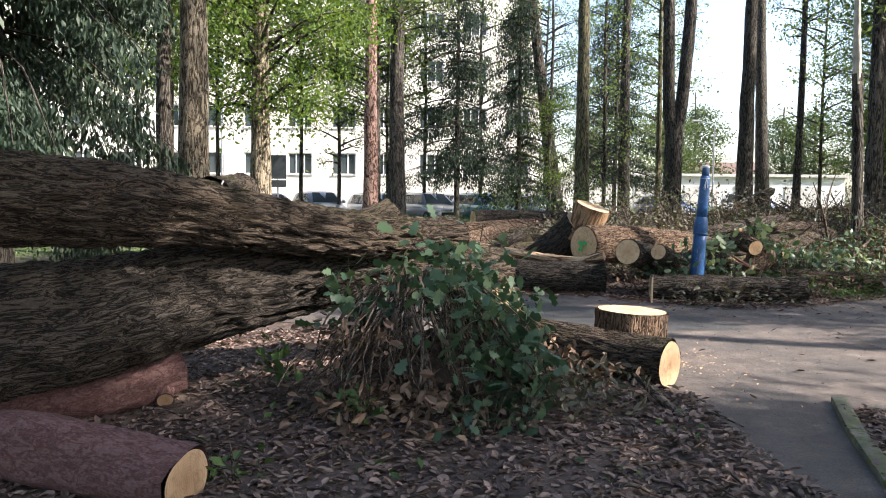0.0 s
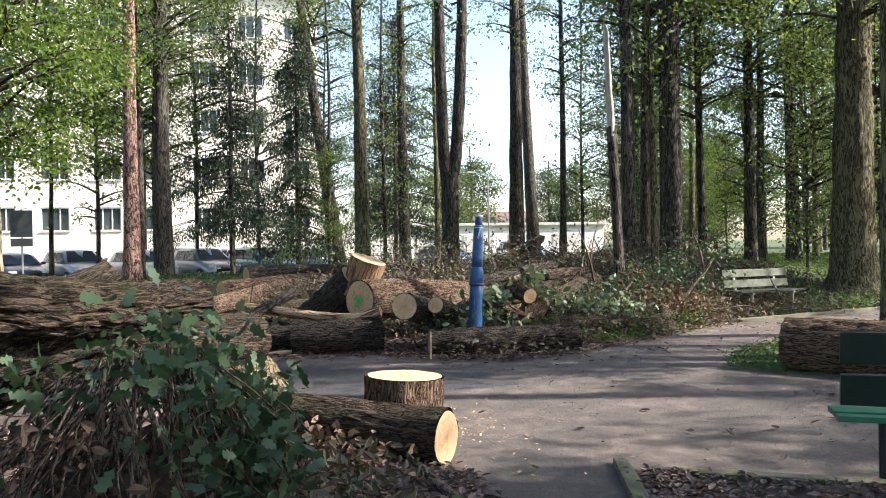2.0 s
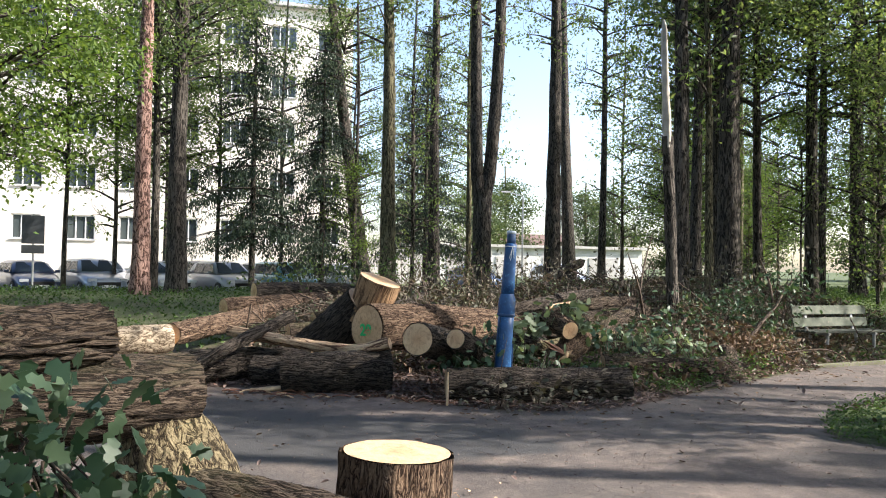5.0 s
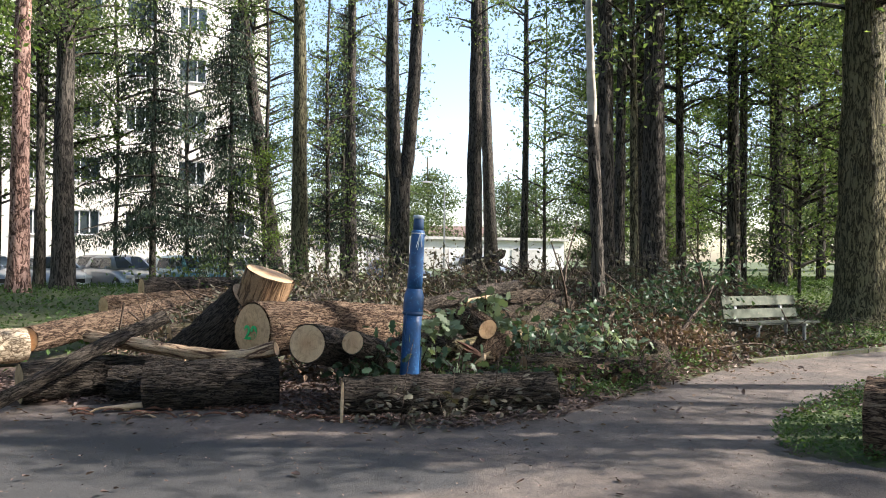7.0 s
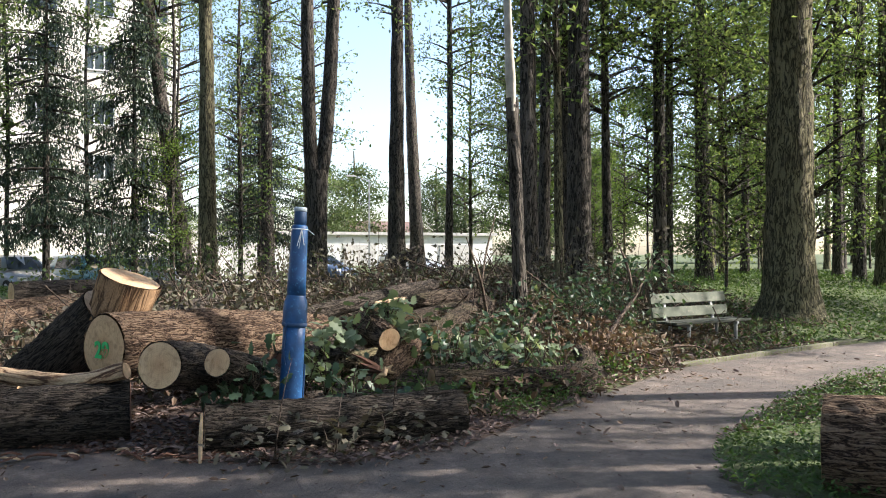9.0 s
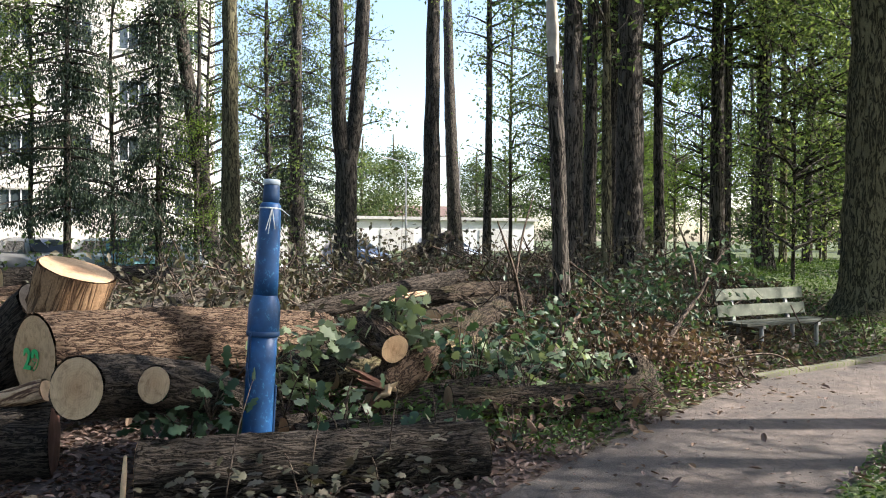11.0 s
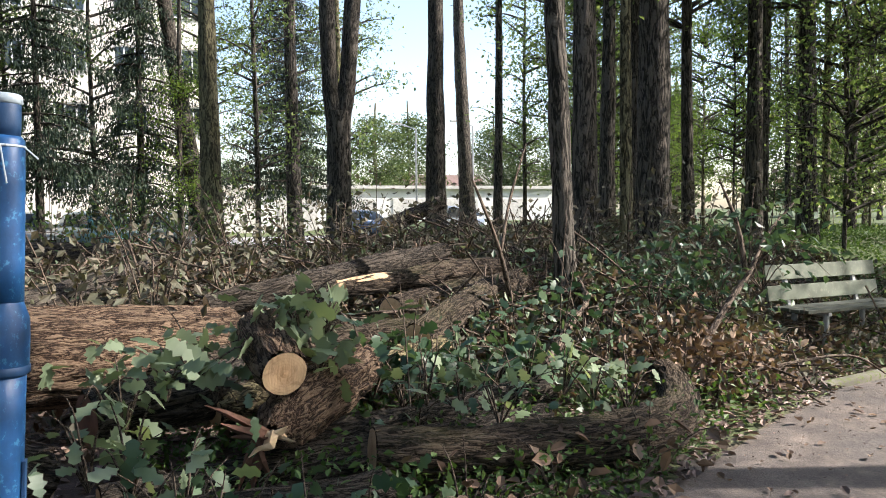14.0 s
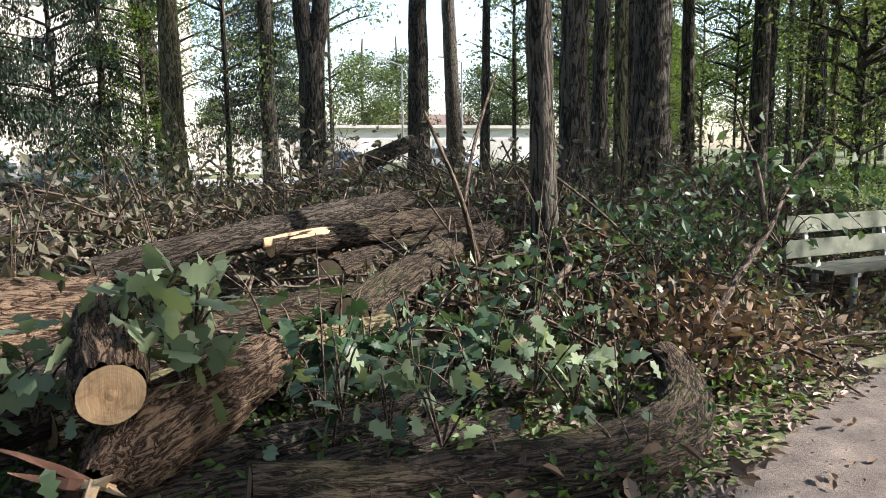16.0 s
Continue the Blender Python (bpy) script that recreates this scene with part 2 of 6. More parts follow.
def asphalt_mat():
    m, nt, p, _ = material("worn_asphalt")
    v = coords(nt)
    n1 = noisetex(nt, v, 0.7, 5, 0.65)
    n2 = noisetex(nt, v, 3.5, 6, 0.7)
    n3 = noisetex(nt, v, 75, 4, 0.8)
    cr = voro(nt, coords(nt, None, (1, 1, 0.01)), 2.2, "DISTANCE_TO_EDGE")
    fine = voro(nt, coords(nt, None, (1, 1, 0.01)), 7.0, "DISTANCE_TO_EDGE")
    c = ramp(nt, n2, [(0.3, (0.066, 0.053, 0.046)), (0.52, (0.14, 0.112, 0.095)), (0.72, (0.25, 0.20, 0.165))])
    c = mixcol(nt, ramp(nt, n1, [(0.42, (0, 0, 0)), (0.62, (0.8, 0.8, 0.8))]), c, (0.078, 0.069, 0.064))
    c = mixcol(nt, 0.85, c, ramp(nt, n3, [(0.3, (0.45, 0.45, 0.45)), (0.7, (1.5, 1.5, 1.5))]), "MULTIPLY")
    pa = nt.nodes.new("ShaderNodeAttribute")
    pa.attribute_name = "patch"
    c = mixcol(nt, pa.outputs["Fac"], c, ramp(nt, n3, [(0.3, (0.022, 0.022, 0.023)), (0.75, (0.085, 0.082, 0.08))]))
    m1 = node(nt, "ShaderNodeMath")
    m1.operation = "MULTIPLY"
    nt.links.new(ramp(nt, fine, [(0.0, (1, 1, 1)), (0.035, (0, 0, 0))]), m1.inputs[0])
    nt.links.new(ramp(nt, noisetex(nt, v, 0.45, 3), [(0.55, (0, 0, 0)), (0.65, (0.75, 0.75, 0.75))]), m1.inputs[1])
    c = mixcol(nt, m1.outputs[0], c, (0.04, 0.033, 0.03))
    m2 = node(nt, "ShaderNodeMath")
    m2.operation = "MULTIPLY"
    nt.links.new(ramp(nt, cr, [(0.0, (1, 1, 1)), (0.012, (0, 0, 0))]), m2.inputs[0])
    nt.links.new(ramp(nt, n1, [(0.45, (0, 0, 0)), (0.6, (0.7, 0.7, 0.7))]), m2.inputs[1])
    c = mixcol(nt, m2.outputs[0], c, (0.04, 0.033, 0.03))
    nt.links.new(c, p.inputs["Base Color"])
    p.inputs["Roughness"].default_value = 0.82
    bump(nt, p, n3, 0.8, 0.012)
    return m


M_SOIL = ground_mat()
M_ASPHALT = asphalt_mat()
M_KERB = plain_mat("mossy_concrete", (0.14, 0.13, 0.10), 0.95, var=0.5, scale=5, bumpy=0.6, bscale=40, wear=((0.09, 0.11, 0.025), 0.5))
M_LOT = plain_mat("parking_asphalt", (0.30, 0.29, 0.28), 0.85, var=0.2, scale=0.6)
M_BLUE = plain_mat("blue_paint", (0.012, 0.072, 0.205), 0.45, var=0.35, scale=7, bumpy=0.35, bscale=26, wear=((0.05, 0.19, 0.36), 0.58))
M_BLUEDK = plain_mat("dark_blue_strap", (0.012, 0.05, 0.13), 0.6)
M_STRING = plain_mat("white_string", (0.6, 0.65, 0.68), 0.8)
M_FRAY = plain_mat("frayed_foil", (0.40, 0.48, 0.55), 0.6)
M_BENCHPALE = plain_mat("weathered_pale_green_paint", (0.105, 0.122, 0.085), 0.75, var=0.4, scale=5, bumpy=0.4, bscale=30, wear=((0.17, 0.16, 0.12), 0.58))
M_BENCHDK = plain_mat("weathered_seat_board", (0.045, 0.052, 0.038), 0.8, var=0.35, scale=6, bumpy=0.4, bscale=30)
# bench green blackened for the back boards: their shady side is in the colour
M_GREENSHADE = plain_mat("shaded_green_bench_paint", (0.006, 0.022, 0.015), 0.5, var=0.25, scale=8, bumpy=0.3, bscale=40)
M_GREENP = plain_mat("green_bench_paint", (0.015, 0.13, 0.07), 0.5, var=0.25, scale=8, bumpy=0.3, bscale=40)
M_IRON = plain_mat("dark_iron", (0.025, 0.027, 0.028), 0.6, metal=0.3)
M_PLASTER = plain_mat("cream_plaster", (0.78, 0.73, 0.64), 0.9, var=0.06, scale=0.5)
M_SILL = plain_mat("grey_sill", (0.45, 0.44, 0.42), 0.8)
M_FRAMEW = plain_mat("white_frame", (0.75, 0.75, 0.74), 0.5, var=0.05)
M_DARKIN = plain_mat("unlit_room_dark", (0.05, 0.055, 0.06), 0.8)
M_BLIND = plain_mat("pale_blind", (0.52, 0.50, 0.46), 0.8, var=0.1)
M_ROOFR = plain_mat("brown_roof", (0.15, 0.10, 0.085), 0.85)
M_GREYW = plain_mat("pale_grey_wall", (0.62, 0.62, 0.60), 0.9, var=0.08)
M_TYRE = plain_mat("tyre", (0.02, 0.02, 0.02), 0.8)
M_RIM = plain_mat("alloy_rim", (0.45, 0.46, 0.47), 0.35, metal=0.8)
M_LAMP = plain_mat("headlight_glass", (0.7, 0.72, 0.74), 0.15, var=0.1)
M_PLATE = plain_mat("white_plate", (0.7, 0.7, 0.68), 0.5)
M_SIGN = plain_mat("dark_sign_back", (0.06, 0.065, 0.07), 0.6)
M_POST = plain_mat("grey_post", (0.30, 0.31, 0.31), 0.5, metal=0.4)
M_MARK = plain_mat("green_spray_paint", (0.03, 0.50, 0.16), 0.7, var=0.2)


def glass_mat():
    m, nt, p, _ = material("window_glass")
    p.inputs["Base Color"].default_value = (0.05, 0.065, 0.07, 1)
    p.inputs["Roughness"].default_value = 0.06
    p.inputs["Specular IOR Level"].default_value = 0.8
    return m


M_GLASS = glass_mat()


def paint_mat(name, col, rough=0.28):
    m, nt, p, _ = material(name)
    p.inputs["Base Color"].default_value = (*col, 1)
    p.inputs["Roughness"].default_value = rough
    p.inputs["Coat Weight"].default_value = 0.6
    p.inputs["Metallic"].default_value = 0.25
    return m


# ---- mesh tools ----
def mesh_np(name, verts, faces, mats, grain=None, smooth=True, mat_index=None, extra=None):
    """A mesh from numpy arrays; faces is one array of equal-sided faces or a list of such arrays."""
    me = bpy.data.meshes.new(name)
    groups = faces if isinstance(faces, list) else [faces]
    groups = [np.asarray(f, dtype=np.int32) for f in groups if len(f)]
    verts = np.asarray(verts, dtype=np.float32)
    me.vertices.add(len(verts))
    me.vertices.foreach_set("co", verts.ravel())
    loops = np.concatenate([f.ravel() for f in groups])
    sizes = np.concatenate([np.full(len(f), f.shape[1], dtype=np.int32) for f in groups])
    starts = np.concatenate([[0], np.cumsum(sizes)[:-1]]).astype(np.int32)
    me.loops.add(len(loops))
    me.loops.foreach_set("vertex_index", loops)
    me.polygons.add(len(sizes))
    me.polygons.foreach_set("loop_start", starts)
    me.polygons.foreach_set("use_smooth", np.full(len(sizes), smooth, dtype=bool))
    for mt in mats:
        me.materials.append(mt)
    if mat_index is not None:
        me.polygons.foreach_set("material_index", np.asarray(mat_index, dtype=np.int32))
    if grain is not None:
        at = me.attributes.new("grain", "FLOAT_VECTOR", "POINT")
        at.data.foreach_set("vector", np.asarray(grain, dtype=np.float32).ravel())
    if extra is not None:
        at = me.attributes.new(extra[0], "FLOAT", "POINT")
        at.data.foreach_set("value", np.asarray(extra[1], dtype=np.float32))
    me.update(calc_edges=True)
    me.validate()
    return me


def obj(name, me, parent=None, label="", category="", group="", kind="", at=None):
    ob = new(name, me)
    if parent is not None:
        ob.parent = parent
    if at is not None:
        ob.matrix_basis = at if isinstance(at, Matrix) else Matrix.Translation(at)
    return tagged(ob, label, category, group, kind)


def base(name, at, label, category, group="", kind=""):
    return obj(name, None, None, label, category, group, kind, at)


def part(name, bm, mat, parent, label="", smooth=False):
    me = bpy.data.meshes.new(name)
    bm.to_mesh(me)
    bm.free()
    me.materials.append(mat)
    if smooth:
        for f in me.polygons:
            f.use_smooth = True
    return obj(name, me, parent, label)


def box(bm, c, s, rot=None, bevel=0.0):
    """A box with centre c and full size s, optionally turned and bevelled."""
    r = bmesh.ops.create_cube(bm, size=1)
    vs = r["verts"]
    m = Matrix.Translation(c) @ (rot.to_4x4() if rot is not None else Matrix()) @ Matrix.Diagonal((*s, 1))
    bmesh.ops.transform(bm, matrix=m, verts=vs)
    if bevel > 0:
        es = {e for v in vs for e in v.link_edges}
        bmesh.ops.bevel(bm, geom=list(es), offset=bevel, segments=2, affect="EDGES", profile=0.7)


def cyl(bm, p0, p1, r0, r1=None, seg=16):
    p0, p1 = Vector(p0), Vector(p1)
    d = p1 - p0
    r = bmesh.ops.create_cone(bm, cap_ends=True, segments=seg, radius1=r0, radius2=r0 if r1 is None else r1, depth=d.length)
    m = Matrix.Translation((p0 + p1) / 2) @ d.to_track_quat("Z", "Y").to_matrix().to_4x4()
    bmesh.ops.transform(bm, matrix=m, verts=r["verts"])


def spline(pts, n):
    """n + 1 points of a smooth curve through pts (rows of any width)."""
    p = np.asarray(pts, float)
    if len(p) == 2:
        u = np.linspace(0, 1, n + 1)[:, None]
        return p[0] * (1 - u) + p[1] * u
    q = np.vstack([2 * p[0] - p[1], p, 2 * p[-1] - p[-2]])
    t = np.linspace(0, len(p) - 1, n + 1)
    i = np.minimum(t.astype(int), len(p) - 2)
    f = (t - i)[:, None]
    a, b, c, d = q[i], q[i + 1], q[i + 2], q[i + 3]
    return 0.5 * (2 * b + (c - a) * f + (2 * a - 5 * b + 4 * c - d) * f ** 2 + (3 * b - a - 3 * c + d) * f ** 3)


def frames_of(c):
    """Tangent and two normals along a polyline."""
    t = np.gradient(c, axis=0)
    t /= np.linalg.norm(t, axis=1)[:, None] + 1e-9
    up = np.array([0, 0, 1.0]) if abs(t[0][2]) < 0.8 else np.array([0, 1.0, 0])
    n = np.zeros_like(c)
    b = up - t[0] * np.dot(up, t[0])
    b /= np.linalg.norm(b)
    for k in range(len(c)):
        b = b - t[k] * np.dot(b, t[k])
        b /= np.linalg.norm(b) + 1e-9
        n[k] = b
    return t, n, np.cross(t, n)


def tube_arrays(pts, seg=24, step=0.08, rough=0.0, ridges=10, seed=0.0, lump=0.0, offset=0, oval=1.0):
    """A barked tube through rows (x, y, z, radius): verts, quads, grain, and the two end rings."""
    p = np.asarray(pts, float)
    length = np.sum(np.linalg.norm(np.diff(p[:, :3], axis=0), axis=1))
    n = max(2, int(length / step))
    c = spline(p, n)
    t, nu, nv = frames_of(c[:, :3])
    s = np.concatenate([[0], np.cumsum(np.linalg.norm(np.diff(c[:, :3], axis=0), axis=1))])
    ang = np.linspace(0, 2 * math.pi, seg, endpoint=False)
    ca, sa = np.cos(ang), np.sin(ang)
    r = np.repeat(np.maximum(c[:, 3:4], 0.002), seg, axis=1)
    if rough > 0 or lump > 0:
        for i in range(n + 1):
            for j in range(seg):
                rr = r[i, j]
                v = 0.0
                if rough > 0:
                    q = Vector((ca[j] * ridges * 0.16 + seed, sa[j] * ridges * 0.16, s[i] * 1.7 + seed))
                    v += rough * (1 - 2.2 * abs(noise.noise(q * 2.2))) + 0.5 * rough * noise.noise(q * 5.1)
                if lump > 0:
                    v += lump * noise.noise(Vector((ca[j] * 0.8 + seed * 3, sa[j] * 0.8, s[i] * 1.3)))
                r[i, j] = rr + v
    v = c[:, None, :3] + r[..., None] * (ca[None, :, None] * nu[:, None, :] + oval * sa[None, :, None] * nv[:, None, :])
    g = np.stack([r * ca[None, :] + seed, r * sa[None, :], np.repeat(s[:, None], seg, axis=1) + seed], axis=-1)
    idx = np.arange((n + 1) * seg).reshape(n + 1, seg)
    q = np.stack([idx[:-1], np.roll(idx[:-1], -1, axis=1), np.roll(idx[1:], -1, axis=1), idx[1:]], axis=-1).reshape(-1, 4)
    return v.reshape(-1, 3), q + offset, g.reshape(-1, 3), v[0], v[-1], (t[0], t[-1]), s[-1]


def cap_mesh(name, ring, centre_dir, mat, proud=0.004, rings=5, seed=0.0, rimmed=True):
    """A sawn end: concentric rings from the rim to the middle, a little uneven."""
    ring = np.asarray(ring)
    c = ring.mean(axis=0)
    k = len(ring)
    span = np.linalg.norm(ring - c, axis=1)
    even = sum(np.roll(span, o) for o in range(-5, 6)) / 11
    ring = c + (ring - c) * (even / span)[:, None]
    d = np.asarray(centre_dir, float)
    u = ring[0] - c
    u /= np.linalg.norm(u) + 1e-9
    w = np.cross(d, u)
    vs, gs = [], []
    for a in range(rings):
        f = 1 - a / rings
        lay = c + (ring - c) * f * 0.945
        for q in lay:
            rel = q - c
            x, y = float(rel @ u), float(rel @ w)
            h = 0.006 * noise.noise(Vector((x * 9 + seed, y * 9, seed)))
            vs.append(q + d * (proud + h))
            gs.append((x, y, seed))
    vs.append(c + d * proud)
    gs.append((0, 0, seed))
    idx = np.arange(rings * k).reshape(rings, k)
    q = np.stack([idx[:-1], np.roll(idx[:-1], -1, axis=1), np.roll(idx[1:], -1, axis=1), idx[1:]], axis=-1).reshape(-1, 4)
    last = idx[-1]
    tr = np.stack([last, np.roll(last, -1), np.full(k, rings * k)], axis=-1)
    return mesh_np(name, np.array(vs), [q, tr], [mat], grain=np.array(gs), smooth=False)


def log(pts, mat, label, category="log", name="log", seg=40, step=0.05, rough=0.012, ridges=14, lump=0.02, cuts=(True, True), cut=None, stubs=(), group="felled logs", seed=None, oval=1.0):
    """A felled log: barked body, sawn ends, and branch stubs given as (x, y, z, dx, dy, dz, radius)."""
    log.count += 1
    sd = log.count * 1.37 if seed is None else seed
    v, q, g, r0, r1, (t0, t1), _ = tube_arrays(pts, seg, step, rough * 1.4, ridges, sd, lump, oval=oval)
    ob = obj(name, mesh_np(name, v, q, [mat], g), None, label, category, group)
    cm = cut or M_CUT
    if cuts[0]:
        obj("cut_face", cap_mesh("cut_face", r0, -t0, cm, seed=sd), ob)
    if cuts[1]:
        obj("cut_face", cap_mesh("cut_face", r1, t1, cm, seed=sd + 3), ob)
    for (x, y, z, dx, dy, dz, rad) in stubs:
        sp = [(x, y, z, rad * 1.35), (x + dx * 0.5, y + dy * 0.5, z + dz * 0.5, rad * 1.05), (x + dx, y + dy, z + dz, rad)]
        v, q, g, r0, r1, (t0, t1), _ = tube_arrays(sp, 24, 0.03, rough * 0.8, ridges, sd + 9, lump * 0.5)
        st = obj("branch_stub", mesh_np("branch_stub", v, q, [mat], g), ob)
        obj("cut_face", cap_mesh("cut_face", r1, t1, cm, seed=sd + 5), st)
    return ob


log.count = 0

# leaf outlines in the xy plane, stem at the origin, length 1 along y
LOBED = np.array([(0, 0, 0), (0.09, 0.15, 0.02), (0.23, 0.27, 0.03), (0.14, 0.39, 0.042), (0.34, 0.57, 0.046), (0.19, 0.67, 0.042), (0.24, 0.87, 0.02), (0, 1.0, -0.02),
                  (-0.24, 0.87, 0.02), (-0.19, 0.67, 0.042), (-0.34, 0.57, 0.046), (-0.14, 0.39, 0.042), (-0.23, 0.27, 0.03), (-0.09, 0.15, 0.02)])
LOBED_F = np.array([(0, 1, 13, 0), (1, 2, 12, 13), (2, 3, 11, 12), (3, 4, 10, 11), (4, 5, 9, 10), (5, 6, 8, 9)])
SIMPLE = np.array([(0, 0, 0), (0.28, 0.45, 0.09), (0, 1.0, -0.05), (-0.28, 0.45, 0.09)])
SIMPLE_F = np.array([(0, 1, 2), (0, 2, 3)])
CURLED = np.array([(0, 0, 0), (0.26, 0.3, 0.16), (0.2, 0.72, 0.2), (0, 1.0, 0.1), (-0.22, 0.72, 0.17), (-0.27, 0.3, 0.12), (0, 0.5, 0.0)])
CURLED_F = np.array([(0, 1, 6), (1, 2, 6), (2, 3, 6), (3, 4, 6), (4, 5, 6), (5, 0, 6)])


def turns(n, up=0.0, gen=rng):
    """n random turns as 3 x 3 matrices; up 1 lays leaves flat, 0 turns them any way."""
    ax = gen.normal(size=(n, 3))
    nrm = gen.normal(size=(n, 3)) * (1 - up) + np.array([0, 0, 1.0]) * (0.15 + up * 1.3)
    nrm /= np.linalg.norm(nrm, axis=1)[:, None]
    y = ax - nrm * np.sum(ax * nrm, axis=1)[:, None]
    y /= np.linalg.norm(y, axis=1)[:, None]
    x = np.cross(y, nrm)
    return np.stack([x, y, nrm], axis=-1)


def scatter(points, sizes, shape="simple", up=0.0, gen=rng):
    """Arrays of verts and faces for one leaf at each point."""
    tv, tf = {"simple": (SIMPLE, SIMPLE_F), "lobed": (LOBED, LOBED_F), "curled": (CURLED, CURLED_F)}[shape]
    n = len(points)
    rot = turns(n, up, gen)
    v = np.einsum("nij,kj->nki", rot, tv) * np.asarray(sizes)[:, None, None] + np.asarray(points)[:, None, :]
    f = (tf[None] + (np.arange(n) * len(tv))[:, None, None])
    if shape == "lobed":
        first = f[:, 0, :3].reshape(-1, 3)
        rest = f[:, 1:].reshape(-1, 4)
        tip = np.stack([f[:, 5, 1], f[:, 5, 1] + 1, f[:, 5, 2]], axis=-1)
        return v.reshape(-1, 3), [np.vstack([first, tip]), rest]
    return v.reshape(-1, 3), [f.reshape(-1, tf.shape[1])]


def leaves(name, points, sizes, mat, shape="simple", up=0.0, parent=None, gen=rng, **tags):
    v, f = scatter(points, sizes, shape, up, gen)
    return obj(name, mesh_np(name, v, f, [mat], smooth=False), parent, **tags)


def twigs_arrays(paths, seg=5, off=0):
    vs, qs, gs = [], [], []
    for k, p in enumerate(paths):
        p = np.asarray(p, float)
        n = max(2, len(p) * 2)
        c = spline(p, n)
        _, nu, nv = frames_of(c[:, :3])
        a = np.linspace(0, 2 * math.pi, seg, endpoint=False)
        v = c[:, None, :3] + c[:, None, 3:4] * (np.cos(a)[None, :, None] * nu[:, None, :] + np.sin(a)[None, :, None] * nv[:, None, :])
        s = np.linspace(0, 1, n + 1)[:, None] * np.ones((1, seg))
        gs.append(np.stack([c[:, 3:4] * np.cos(a) + k, c[:, 3:4] * np.sin(a), s], axis=-1).reshape(-1, 3))
        idx = np.arange((n + 1) * seg).reshape(n + 1, seg) + off
        qs.append(np.stack([idx[:-1], np.roll(idx[:-1], -1, axis=1), np.roll(idx[1:], -1, axis=1), idx[1:]], axis=-1).reshape(-1, 4))
        vs.append(v.reshape(-1, 3))
        off += (n + 1) * seg
    return np.vstack(vs), np.vstack(qs), np.vstack(gs)


def smooth(a, b, x):
    t = np.clip((x - a) / (b - a), 0, 1)
    return t * t * (3 - 2 * t)


# ---- ground and road ----
def hgt(x, y):
    """Height of the ground."""
    x, y = np.asarray(x, float), np.asarray(y, float)
    bank = 0.5 * smooth(14.5, 27, y) * (1 - smooth(30.5, 35, y)) * (1 - smooth(12, 17, x))
    woods = 0.65 * smooth(13.9, 23, y) * smooth(12, 17, x)
    return bank + woods


def road_mask(x, y):
    """1 on the asphalt, falling to 0 outside it."""
    x, y = np.asarray(x, float), np.asarray(y, float)
    far = np.interp(x, [-12, -4, -0.1, 0.9, 2.2, 3.3, 4.0, 4.8, 6.7, 8.3, 10.2, 12.9, 16, 24], [13.6, 13.2, 12.6, 12.3, 11.4, 10.45, 10.1, 10.3, 11.5, 12.45, 13.35, 13.9, 14.1, 14.0])
    near = np.interp(x, [-12, -3, -0.5, 0.6, 1.3, 1.7, 2.9, 4.0, 7, 12, 24], [9.8, 9.3, 8.6, 7.6, 6.4, 5.9, 5.45, 4.72, 3.2, 1.6, -1.0])
    a = np.clip((far - y) / 0.12, -1, 1)
    b = np.clip((y - near) / 0.12, -1, 1)
    m = np.minimum(a, b)
    # planted wedge between the two arms
    top = np.interp(x, [5.85, 6.1, 6.8, 8.4, 10.4, 11.9, 15, 24], [8.5, 9.0, 9.7, 10.6, 11.5, 11.65, 11.9, 11.6])
    bot = np.interp(x, [5.85, 6.3, 9, 14, 24], [8.5, 8.05, 7.4, 6.8, 6.3])
    w = np.minimum(np.clip((top - y) / 0.12, -1, 1), np.clip((y - bot) / 0.12, -1, 1))
    w = np.where(x > 5.85, w, -1)
    m = np.minimum(m, -w)
    # spur of asphalt towards the first steps
    lx = np.interp(y, [-3, 3.8, 4.6, 5.9], [2.1, 1.95, 1.87, 1.9])
    rx = np.interp(y, [-3, 3.95, 5.7], [0.6, 2.3, 2.9])
    s = np.minimum(np.clip((x - lx) / 0.1, -1, 1), np.clip((rx - x) / 0.1, -1, 1))
    s = np.where((y < 6.0) & (y > 3.0), s, -1)
    return np.maximum(m, s)


def lines(a, b, stepf):
    out = [a]
    while out[-1] < b:
        out.append(out[-1] + stepf(out[-1]))
    return np.array(out)


